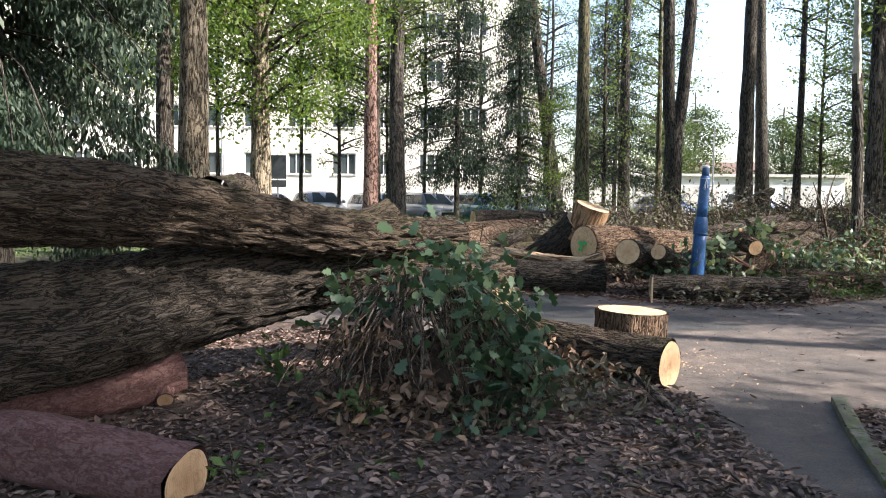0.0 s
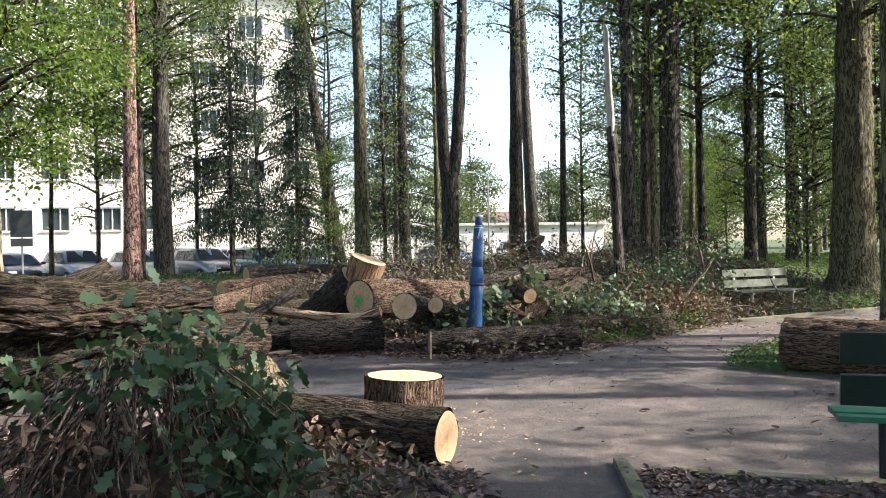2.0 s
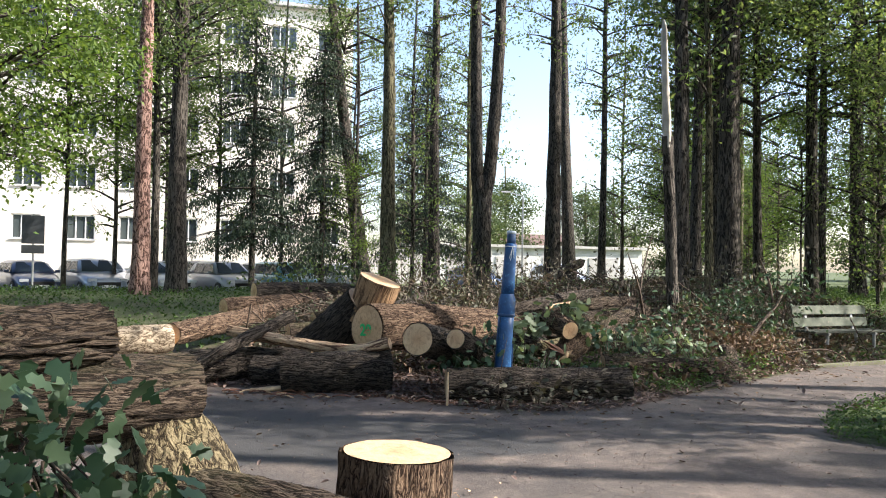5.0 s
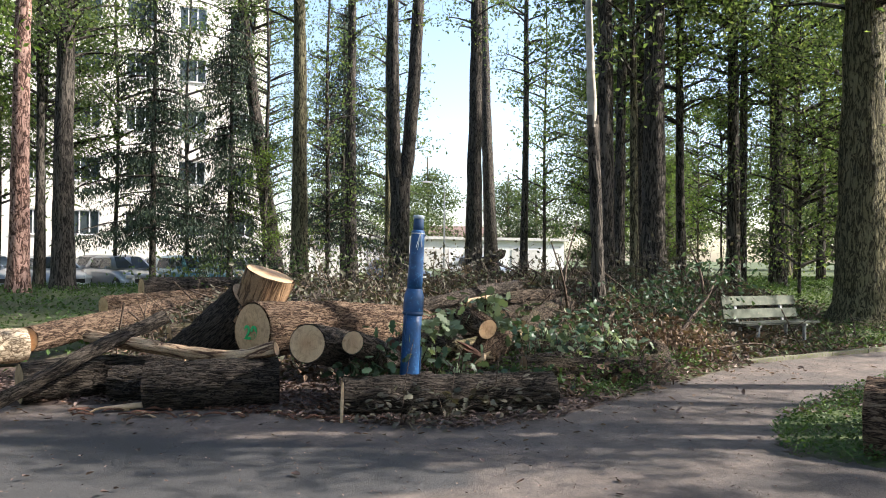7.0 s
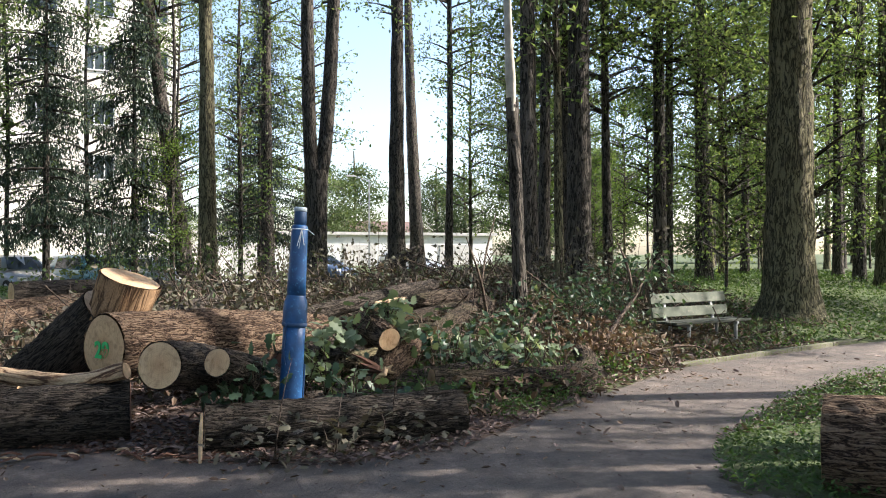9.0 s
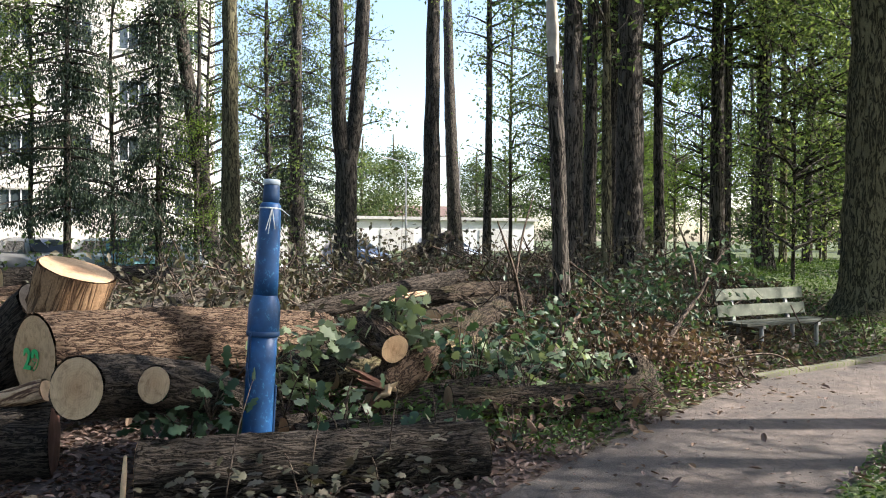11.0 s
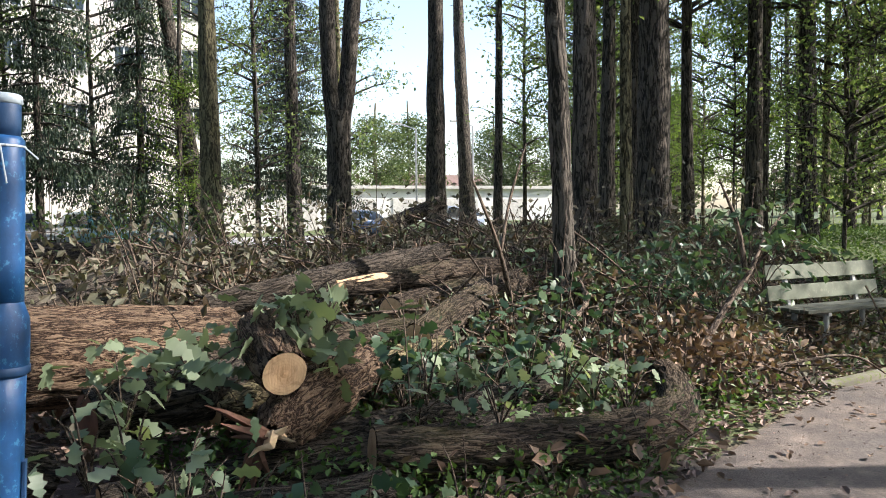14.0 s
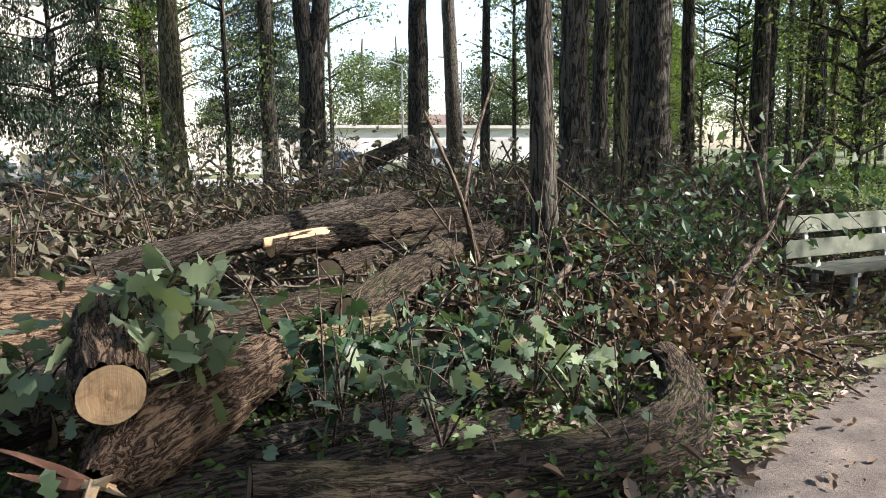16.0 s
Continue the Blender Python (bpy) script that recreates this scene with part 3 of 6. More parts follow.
def build_ground():
    near = lambda c: (lambda v: 0.11 if abs(v - c) < 8 else (0.3 if abs(v - c) < 16 else (1.2 if abs(v - c) < 50 else 12.0)))
    gx = lines(-420, 420, near(4.0))
    gy = lines(-420, 420, near(7.0))
    X, Y = np.meshgrid(gx, gy, indexing="ij")
    m = road_mask(X, Y)
    Z = hgt(X, Y)
    rough = np.zeros_like(Z)
    inner = (np.abs(X - 4) < 20) & (np.abs(Y - 7) < 20)
    for i, j in np.argwhere(inner):
        x, y = X[i, j], Y[i, j]
        rough[i, j] = 0.035 * noise.noise(Vector((x * 0.9, y * 0.9, 0))) + 0.018 * noise.noise(Vector((x * 3.1, y * 3.1, 4)))
    Z = Z + np.where(inner, rough + 0.012, 0.0)
    Z = np.where(m > -0.6, np.minimum(Z, 0.02 - 0.06 * smooth(-0.6, 0.6, m)), Z)
    # leaf mould heaped on the near bank
    Z += 0.10 * np.exp(-(((X + 0.2) / 1.3) ** 2 + ((Y - 5.6) / 0.9) ** 2))
    green = smooth(5.9, 6.6, X) * (m < -0.3) * smooth(6.5, 8, Y) * 0.9
    green = np.maximum(green, 0.85 * smooth(9.5, 12, X) * smooth(13.5, 15, Y))
    green = np.maximum(green, 0.9 * smooth(21, 26, Y))
    green = np.maximum(green, 0.75 * smooth(15.3, 17.5, Y) * (1 - smooth(-0.5, 1.5, X)))
    v = np.stack([X, Y, Z], -1).reshape(-1, 3)
    ny = len(gy)
    i, j = np.meshgrid(np.arange(len(gx) - 1), np.arange(ny - 1), indexing="ij")
    a = (i * ny + j).ravel()
    q = np.stack([a, a + ny, a + ny + 1, a + 1], -1)
    obj("ground", mesh_np("ground", v, q, [M_SOIL], extra=("green", green.ravel())), None, "brown woodland soil with leaf mould and patches of low green plants", "ground", kind="structure")


def build_road():
    gx = np.arange(-12, 24.01, 0.1)
    gy = np.arange(-2, 15, 0.1)
    X, Y = np.meshgrid(gx, gy, indexing="ij")
    m = road_mask(X, Y)
    Z = 0.010 * np.sin(X * 0.9 + 0.4 * Y) + 0.006 * np.sin(2.3 * Y)
    ny = len(gy)
    i, j = np.meshgrid(np.arange(len(gx) - 1), np.arange(ny - 1), indexing="ij")
    a = (i * ny + j).ravel()
    q = np.stack([a, a + ny, a + ny + 1, a + 1], -1)
    keep = (m.ravel()[q] > -0.7).any(axis=1)
    q = q[keep]
    used = np.unique(q)
    remap = np.zeros(len(m.ravel()), int)
    remap[used] = np.arange(len(used))
    v = np.stack([X, Y, Z], -1).reshape(-1, 3)[used]
    e = np.array([0.5 * noise.noise(Vector((a * 1.3, b * 1.3, 7))) + 0.25 * noise.noise(Vector((a * 4, b * 4, 3))) for a, b in v[:, :2]])
    rr = ((v[:, 0] - 0.9) / 2.7) ** 2 + ((v[:, 1] - 9.7 + 0.25 * (v[:, 0] - 0.9)) / 1.25) ** 2 + e
    spur = smooth(-0.1, 0.25, 0.55 - np.abs(v[:, 0] - 2.15) + 0.3 * e) * (v[:, 1] < 6.0)
    patch = np.maximum(1 - smooth(0.78, 0.95, rr), 0.15 * spur)
    obj("road", mesh_np("road", v, remap[q], [M_ASPHALT], extra=("patch", patch)), None, "worn brownish grey asphalt park road with cracks and dirt", "road", kind="structure")


build_ground()
build_road()


def kerb_stone(a, b, w=0.10, h=0.09):
    bm = bmesh.new()
    d = Vector((b[0] - a[0], b[1] - a[1], 0))
    box(bm, (0, 0, 0), (d.length - 0.012, w, 0.2), None, 0.018)
    for vv in bm.verts:
        vv.co += noise.noise_vector(vv.co * 9 + Vector((a[0], a[1], 0))) * 0.008
    k = part("kerb_stone", bm, M_KERB, kerb, smooth=False)
    k.matrix_basis = Matrix.Translation(((a[0] + b[0]) / 2, (a[1] + b[1]) / 2, h - 0.1)) @ Matrix.Rotation(math.atan2(d.y, d.x), 4, "Z")


kerb = base("kerb", (0, 0, 0), "mossy old concrete kerb beside the asphalt", "kerb", kind="structure")
kline = [(2.26, 3.0), (2.34, 3.9), (2.62, 4.8), (2.92, 5.62)]
for a, b in zip(kline[:-1], kline[1:]):
    kerb_stone(a, b, h=0.045)
for k in range(3):
    kerb_stone((3.0 + k * 0.95, 5.36 - k * 0.58), (3.95 + k * 0.95, 4.78 - k * 0.58), h=0.03)
for k in range(5):
    kerb_stone((9.4 + k * 0.98, 13.1 + k * 0.22), (10.38 + k * 0.98, 13.32 + k * 0.22), h=0.06)


# ---- parking lot, building and distance ----
def slab(name, x0, x1, y0, y1, z, mat, label, category):
    bm = bmesh.new()
    box(bm, ((x0 + x1) / 2, (y0 + y1) / 2, z - 0.1), (x1 - x0, y1 - y0, 0.2))
    return tagged(part(name, bm, mat, None), label, category, kind="structure")


slab("parking_lot", -60, 30, 34.6, 53, 0.03, M_LOT, "pale grey asphalt of a car park", "car park")


def lattice(bm, xs, zs, holes, depth, y0=0.0):
    """One plate in the xz plane with rectangular holes (cell indices), given thickness along y."""
    vs = {}
    for side, y in ((0, y0), (1, y0 + depth)):
        for i, x in enumerate(xs):
            for k, z in enumerate(zs):
                vs[side, i, k] = bm.verts.new((x, y, z))
    ni, nk = len(xs) - 1, len(zs) - 1
    solid = lambda i, k: 0 <= i < ni and 0 <= k < nk and (i, k) not in holes
    for i in range(ni):
        for k in range(nk):
            if not solid(i, k):
                continue
            bm.faces.new((vs[0, i, k], vs[0, i + 1, k], vs[0, i + 1, k + 1], vs[0, i, k + 1]))
            bm.faces.new((vs[1, i, k], vs[1, i, k + 1], vs[1, i + 1, k + 1], vs[1, i + 1, k]))
            for (di, dk, a, b) in ((-1, 0, (i, k), (i, k + 1)), (1, 0, (i + 1, k + 1), (i + 1, k)), (0, -1, (i + 1, k), (i, k)), (0, 1, (i, k + 1), (i + 1, k + 1))):
                if not solid(i + di, k + dk):
                    bm.faces.new((vs[0, a[0], a[1]], vs[0, b[0], b[1]], vs[1, b[0], b[1]], vs[1, a[0], a[1]]))
    loose = [v for v in bm.verts if not v.link_faces]
    bmesh.ops.delete(bm, geom=loose, context="VERTS")


def window_mesh():
    bm = bmesh.new()
    w, h = 1.7, 1.55
    lattice(bm, [-w / 2, -w / 2 + 0.08, -w / 6 - 0.035, -w / 6 + 0.035, w / 6 - 0.035, w / 6 + 0.035, w / 2 - 0.08, w / 2], [0, 0.08, h - 0.08, h], {(1, 1), (3, 1), (5, 1)}, 0.07, -0.035)
    fr = bpy.data.meshes.new("window")
    bm.to_mesh(fr)
    bm.free()
    fr.materials.append(M_FRAMEW)
    bm = bmesh.new()
    box(bm, (0, 0.02, h / 2), (w - 0.1, 0.015, h - 0.1))
    gl = bpy.data.meshes.new("pane")
    bm.to_mesh(gl)
    bm.free()
    gl.materials.append(M_GLASS)
    bm = bmesh.new()
    box(bm, (0, -0.12, -0.03), (w + 0.12, 0.26, 0.05))
    sl = bpy.data.meshes.new("sill")
    bm.to_mesh(sl)
    bm.free()
    sl.materials.append(M_SILL)
    bm = bmesh.new()
    for k in range(9):
        box(bm, (0, 0.07, h - 0.14 - k * 0.09), (w - 0.14, 0.01, 0.07))
    bl = bpy.data.meshes.new("blind")
    bm.to_mesh(bl)
    bm.free()
    bl.materials.append(M_BLIND)
    return fr, gl, sl, bl


def block(name, label, m, cols, floors, pitch=3.1, storey=3.3, first=2.75, roofed=True):
    """A plastered slab block: wall with real openings, recessed windows with frames, sills and panes."""
    root = base(name, m, label, "building")
    fr, gl, sl, bl = window_mesh()
    w, h, depth = 1.7, 1.55, 0.4
    total = cols * pitch
    top = first + (floors - 1) * storey + h + 1.3
    bm = bmesh.new()
    zs = [0.0]
    for f in range(floors):
        zs += [first + f * storey, first + f * storey + h]
    zs.append(top)
    xs = [0.0]
    for c in range(cols):
        xs += [c * pitch + pitch / 2 - w / 2, c * pitch + pitch / 2 + w / 2]
    xs.append(total)
    lattice(bm, xs, zs, {(2 * c + 1, 2 * f + 1) for c in range(cols) for f in range(floors)}, depth)
    part("wall", bm, M_PLASTER, root)
    # one dark sheet added behind the windows, its colour standing for unlit rooms
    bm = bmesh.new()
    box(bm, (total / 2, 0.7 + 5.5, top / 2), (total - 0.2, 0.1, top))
    part("dark_backing", bm, M_DARKIN, root)
    bm = bmesh.new()
    box(bm, (total / 2, 5.8, top + 0.12), (total + 0.5, 12.4, 0.24))
    part("roof", bm, M_SILL, root)
    for x in (0.15, total - 0.15):
        bm = bmesh.new()
        box(bm, (x, 6.2, top / 2), (0.3, 11.6, top))
        part("end_wall", bm, M_PLASTER, root)
    bm = bmesh.new()
    box(bm, (total / 2, -0.03, 0.35), (total, 0.06, 0.7))
    part("plinth", bm, M_SILL, root)
    r = random.Random(5)
    for f in range(floors):
        for c in range(cols):
            at = Matrix.Translation((c * pitch + pitch / 2, 0.16, first + f * storey))
            wd = obj("window", fr, root, at=at)
            obj("pane", gl, wd)
            obj("sill", sl, wd)
            if r.random() < 0.4:
                obj("blind", bl, wd)
    return root


block("apartment_block", "long cream plastered five-storey block with white windows, in full sun", Matrix.Translation((-52, 54.0, 0)) @ Matrix.Rotation(radians(2), 4, "Z"), 19, 5)

# a flat garage row and a house with a red roof far off
gar = base("garage_row", (11, 62, 0), "low pale grey garage row with a flat roof", "garage")
bm = bmesh.new()
box(bm, (8, 2.5, 1.5), (26, 5, 3.0), None, 0.03)
part("wall", bm, M_GREYW, gar)
bm = bmesh.new()
box(bm, (8, 2.5, 3.12), (26.6, 5.6, 0.22))
part("roof", bm, M_SILL, gar)
for k in range(6):
    bm = bmesh.new()
    box(bm, (-2.5 + k * 4.0, -0.03, 1.15), (2.6, 0.06, 2.25), None, 0.01)
    part("door", bm, M_SILL, gar)
hou = base("house", (33, 92, -0.8), "distant small house with pale walls and a red tiled roof", "house")
bm = bmesh.new()
box(bm, (0, 4, 1.7), (12, 8, 3.4))
part("wall", bm, M_GREYW, hou)
bm = bmesh.new()
vs = [bm.verts.new(c) for c in ((-6.5, -0.6, 3.3), (6.5, -0.6, 3.3), (6.5, 8.6, 3.3), (-6.5, 8.6, 3.3), (-6.5, 4, 6.4), (6.5, 4, 6.4))]
for f in ((0, 1, 5, 4), (2, 3, 4, 5), (0, 4, 3), (1, 2, 5), (0, 3, 2, 1)):
    bm.faces.new([vs[i] for i in f])
part("roof", bm, M_ROOFR, hou)
for k in (-3.5, 0, 3.5):
    bm = bmesh.new()
    box(bm, (k, -0.03, 1.8), (1.3, 0.08, 1.3))
    w_ = part("window", bm, M_FRAMEW, hou)
    bm = bmesh.new()
    box(bm, (k, -0.08, 1.8), (1.1, 0.03, 1.1))
    part("pane", bm, M_GLASS, w_)


def street_lamp(x, y, h):
    root = base("street_lamp", (x, y, 0), "slim grey steel street lamp by the car park", "street lamp", "street lamps")
    bm = bmesh.new()
    cyl(bm, (0, 0, 0), (0, 0, h), 0.07, 0.045, 12)
    part("pole", bm, M_POST, root)
    bm = bmesh.new()
    cyl(bm, (0, 0, h), (-0.9, 0, h + 0.25), 0.035, 0.03, 8)
    part("arm", bm, M_POST, root)
    bm = bmesh.new()
    box(bm, (-1.15, 0, h + 0.27), (0.6, 0.2, 0.1), None, 0.03)
    part("lamp_head", bm, M_SILL, root)


street_lamp(17.3, 50, 6.0)
street_lamp(21.5, 52, 6.5)
street_lamp(-13.6, 48, 7.5)

sgn = base("road_sign", (-7.0, 33.0, 0), "dark rectangular sign seen from behind on a thin grey post", "sign")
bm = bmesh.new()
cyl(bm, (0, 0, 0), (0, 0, 3.1), 0.035, None, 10)
part("post", bm, M_POST, sgn)
bm = bmesh.new()
box(bm, (0, -0.05, 2.55), (0.75, 0.03, 1.0), None, 0.01)
part("panel", bm, M_SIGN, sgn)
bm = bmesh.new()
box(bm, (0, -0.05, 1.85), (0.75, 0.03, 0.3), None, 0.01)
part("panel", bm, M_SIGN, sgn)


# ---- cars ----
def loft(bm, sections, close=True):
    rows = [[bm.verts.new(p) for p in s] for s in sections]
    n = len(rows[0])
    for a, b in zip(rows[:-1], rows[1:]):
        for k in range(n if close else n - 1):
            bm.faces.new((a[k], a[(k + 1) % n], b[(k + 1) % n], b[k]))
    if close:
        bm.faces.new(list(reversed(rows[0])))
        bm.faces.new(rows[-1])


def car_thing(paint, label, tall=0.0, length=4.2):
    """A hatchback: lower body, glasshouse, panes, wheels, lights; nose towards -y."""
    root = base("car", (0, 0, 0), label, "car", "cars in the car park")
    L, W = length, 0.86
    ys = np.array([-0.5, -0.485, -0.44, -0.28, -0.2, 0.0, 0.25, 0.42, 0.485, 0.5]) * L
    hs = np.array([0.55, 0.66, 0.74, 0.88, 0.95, 0.98, 0.99, 0.98, 0.92, 0.70]) + tall * 0.4
    ws = np.array([0.70, 0.80, 0.92, 0.98, 1.0, 1.0, 1.0, 0.97, 0.92, 0.84]) * W
    bm = bmesh.new()
    secs = []
    for y, h, w in zip(ys, hs, ws):
        lo = 0.22
        secs.append([(-w * 0.93, y, lo), (-w, y, lo + 0.16), (-w, y, h - 0.22), (-w * 0.95, y, h - 0.06), (-w * 0.80, y, h), (0, y, h + 0.03), (w * 0.80, y, h), (w * 0.95, y, h - 0.06), (w, y, h - 0.22), (w, y, lo + 0.16), (w * 0.93, y, lo)])
    loft(bm, secs)
    part("body", bm, paint, root, smooth=True)
    z0, z1 = 0.94 + tall * 0.4, 1.46 + tall
    gy = np.array([-0.235, -0.075, 0.05, 0.3, 0.40, 0.47]) * L
    gz = np.array([z0, z1 - 0.06, z1, z1 - 0.01, z1 - 0.08, z0 + 0.02])
    gw = np.array([0.78, 0.62, 0.60, 0.60, 0.62, 0.76])
    bm = bmesh.new()
    secs = []
    for y, z, w in zip(gy, gz, gw):
        top = w
        bot = 0.80
        k = (z - z0) / (z1 - z0)
        secs.append([(-bot, y, z0 - 0.02), (-(bot + (top - bot) * k), y, max(z - 0.04, z0)), (-(top - 0.1), y, z + 0.001), (0, y, z + 0.02), (top - 0.1, y, z + 0.001), (bot + (top - bot) * k, y, max(z - 0.04, z0)), (bot, y, z0 - 0.02)])
    loft(bm, secs)
    part("roof", bm, paint, root, smooth=True)

    def pane(pts, n):
        b = bmesh.new()
        f = b.faces.new([b.verts.new(p) for p in pts])
        bmesh.ops.solidify(b, geom=[f], thickness=0.012)
        part(n, b, M_GLASS, root)

    y0, y1 = gy[0], gy[1]
    pane([(-0.68, y0 + 0.03, z0 + 0.045), (0.68, y0 + 0.03, z0 + 0.045), (0.52, y1 - 0.02, z1 - 0.06), (-0.52, y1 - 0.02, z1 - 0.06)], "windscreen")
    pane([(-0.60, gy[5] + 0.0, z0 + 0.1), (-0.50, gy[4] + 0.02, z1 - 0.10), (0.50, gy[4] + 0.02, z1 - 0.10), (0.60, gy[5] + 0.0, z0 + 0.1)], "rear_window")
    for s in (-1, 1):
        for a, b in ((-0.17, 0.09), (0.11, 0.33)):
            q0 = a * L + (0.09 * L if a < 0 else 0)
            pane([(s * 0.815, a * L, z0 + 0.03), (s * 0.815, b * L, z0 + 0.03), (s * 0.655, b * L, z1 - 0.11), (s * 0.655, q0, z1 - 0.11)], "side_window")
        bm = bmesh.new()
        box(bm, (s * 0.93, -0.16 * L, z0 + 0.06), (0.18, 0.10, 0.12), None, 0.03)
        part("mirror", bm, paint, root)
        bm = bmesh.new()
        box(bm, (s * 0.60, -0.468 * L, 0.66 + tall * 0.3), (0.32, 0.16, 0.13), Matrix.Rotation(s * 0.25, 3, "Z"), 0.04)
        part("headlight", bm, M_LAMP, root)
        for y in (-0.31, 0.30):
            bm = bmesh.new()
            cyl(bm, (s * 0.68, y * L, 0.31), (s * 0.88, y * L, 0.31), 0.31, None, 20)
            wh = part("wheel", bm, M_TYRE, root, smooth=False)
            bm = bmesh.new()
            cyl(bm, (s * 0.87, y * L, 0.31), (s * 0.895, y * L, 0.31), 0.2, 0.17, 14)
            part("rim", bm, M_RIM, wh)
    bm = bmesh.new()
    box(bm, (0, -0.502 * L, 0.52), (0.9, 0.03, 0.16), None, 0.01)
    part("grille", bm, M_TYRE, root)
    bm = bmesh.new()
    box(bm, (0, -0.507 * L, 0.42), (0.5, 0.02, 0.11))
    part("number_plate", bm, M_PLATE, root)
    return root


car_specs = [
    ((-13.6, 37.2), (0.05, 0.055, 0.065), "dark grey hatchback car parked in a row", 0.0, 4.2),
    ((-10.9, 37.0), (0.03, 0.05, 0.12), "dark blue hatchback car parked in a row", 0.0, 4.1),
    ((-8.3, 37.3), (0.03, 0.045, 0.10), "dark blue saloon car parked in a row", -0.05, 4.4),
    ((-5.9, 37.4), (0.22, 0.26, 0.32), "silver blue estate car parked in a row", 0.06, 4.4),
    ((-3.2, 37.5), (0.50, 0.52, 0.54), "silver hatchback car parked in a row", 0.0, 4.1),
    ((-0.6, 37.6), (0.30, 0.32, 0.34), "grey hatchback car parked in a row", 0.04, 4.0),
    ((2.0, 37.7), (0.12, 0.30, 0.36), "teal estate car parked in a row", 0.05, 4.3),
    ((4.5, 37.8), (0.55, 0.57, 0.58), "white hatchback car parked in a row", 0.0, 4.0),
    ((-7.0, 46.0), (0.42, 0.44, 0.46), "silver hatchback car in the second row", 0.0, 4.2),
    ((-2.0, 46.2), (0.08, 0.09, 0.10), "black estate car in the second row", 0.05, 4.4),
    ((1.2, 46.0), (0.55, 0.56, 0.56), "white hatchback car in the second row", 0.0, 4.1),
    ((4.4, 46.3), (0.14, 0.22, 0.28), "blue grey hatchback car in the second row", 0.0, 4.1),
    ((13.5, 47.0), (0.05, 0.08, 0.14), "dark blue hatchback car by the garages", 0.0, 4.1),
    ((20.0, 50.0), (0.55, 0.56, 0.57), "white van-like car by the garages", 0.2, 4.5),
]
for (cx, cy), col, lab, tall, ln in car_specs:
    c = car_thing(paint_mat("car_paint", col), lab, tall, ln)
    c.matrix_basis = Matrix.Translation((cx, cy, 0.03)) @ Matrix.Rotation(radians(28), 4, "Z")


# ---- trees ----
def crown_meshes(seed, rx, rz, clusters, per, size, mat, spread=0.5, hang=0.0):
    """Leaf mesh and limb mesh of a crown round a trunk along z; z 0 is the crown's foot."""
    g = np.random.default_rng(seed)
    pts, limb = [], []
    for k in range(clusters):
        u = g.uniform(0, 1)
        prof = (0.35 + 0.65 * math.sin(math.pi * min(1, 0.12 + 0.9 * u)))
        a = g.uniform(0, 2 * math.pi)
        rr = rx * prof * g.uniform(0.35, 1.0)
        c = np.array([rr * math.cos(a), rr * math.sin(a), rz * u])
        n = int(per * g.uniform(0.5, 1.5))
        p = g.normal(size=(n, 3)) * np.array([spread, spread, spread * 0.55]) + c
        p[:, 2] -= hang * np.abs(g.normal(size=n))
        pts.append(p)
        z0 = max(0, c[2] - 0.35 * rr)
        mid = c * 0.55 + np.array([0, 0, z0 * 0.45 + 0.05 * rr])
        limb.append([(0, 0, z0, 0.035 + 0.012 * rr), (*mid, 0.03), (*c, 0.008)])
        for s in range(4):
            e = c + g.normal(size=3) * spread * 1.1
            limb.append([(*(mid * 0.4 + c * 0.6), 0.012), (*((c + e) / 2 + g.normal(size=3) * 0.08), 0.008), (*e, 0.003)])
    p = np.vstack(pts)
    v, f = scatter(p, g.uniform(0.7, 1.3, len(p)) * size, "simple", 0.25, g)
    lv, lq, lg = twigs_arrays(limb, 4)
    return mesh_np("crown", v, f, [mat], smooth=False), mesh_np("branchwork", lv, lq, [M_TRUNK], lg)


CROWNS = {
    "tall_a": crown_meshes(11, 3.4, 10.0, 62, 180, 0.125, M_CANOPY, 0.55),
    "tall_b": crown_meshes(12, 2.8, 11.0, 54, 170, 0.125, M_CANOPY, 0.5),
    "thin": crown_meshes(13, 1.7, 9.0, 30, 60, 0.15, M_CANOPY, 0.4),
    "maple": crown_meshes(14, 2.9, 8.0, 64, 260, 0.12, M_CANOPYB, 0.5, 0.3),
    "young": crown_meshes(15, 1.7, 5.5, 40, 90, 0.105, M_CANOPYB, 0.4),
    "young_b": crown_meshes(16, 2.2, 6.5, 46, 90, 0.11, M_CANOPY, 0.45),
    "wood_a": crown_meshes(18, 3.0, 9.0, 46, 130, 0.115, M_CANOPYB, 0.6),
    "wood_b": crown_meshes(19, 2.6, 10.0, 42, 130, 0.115, M_CANOPY, 0.6),
    # clumped crown with gaps, made to dapple the road
    "roof": crown_meshes(24, 3.5, 7.5, 34, 230, 0.2, M_CANOPY, 0.52),
    "far": crown_meshes(17, 4.5, 11.0, 80, 110, 0.34, M_FAR, 0.9),
}


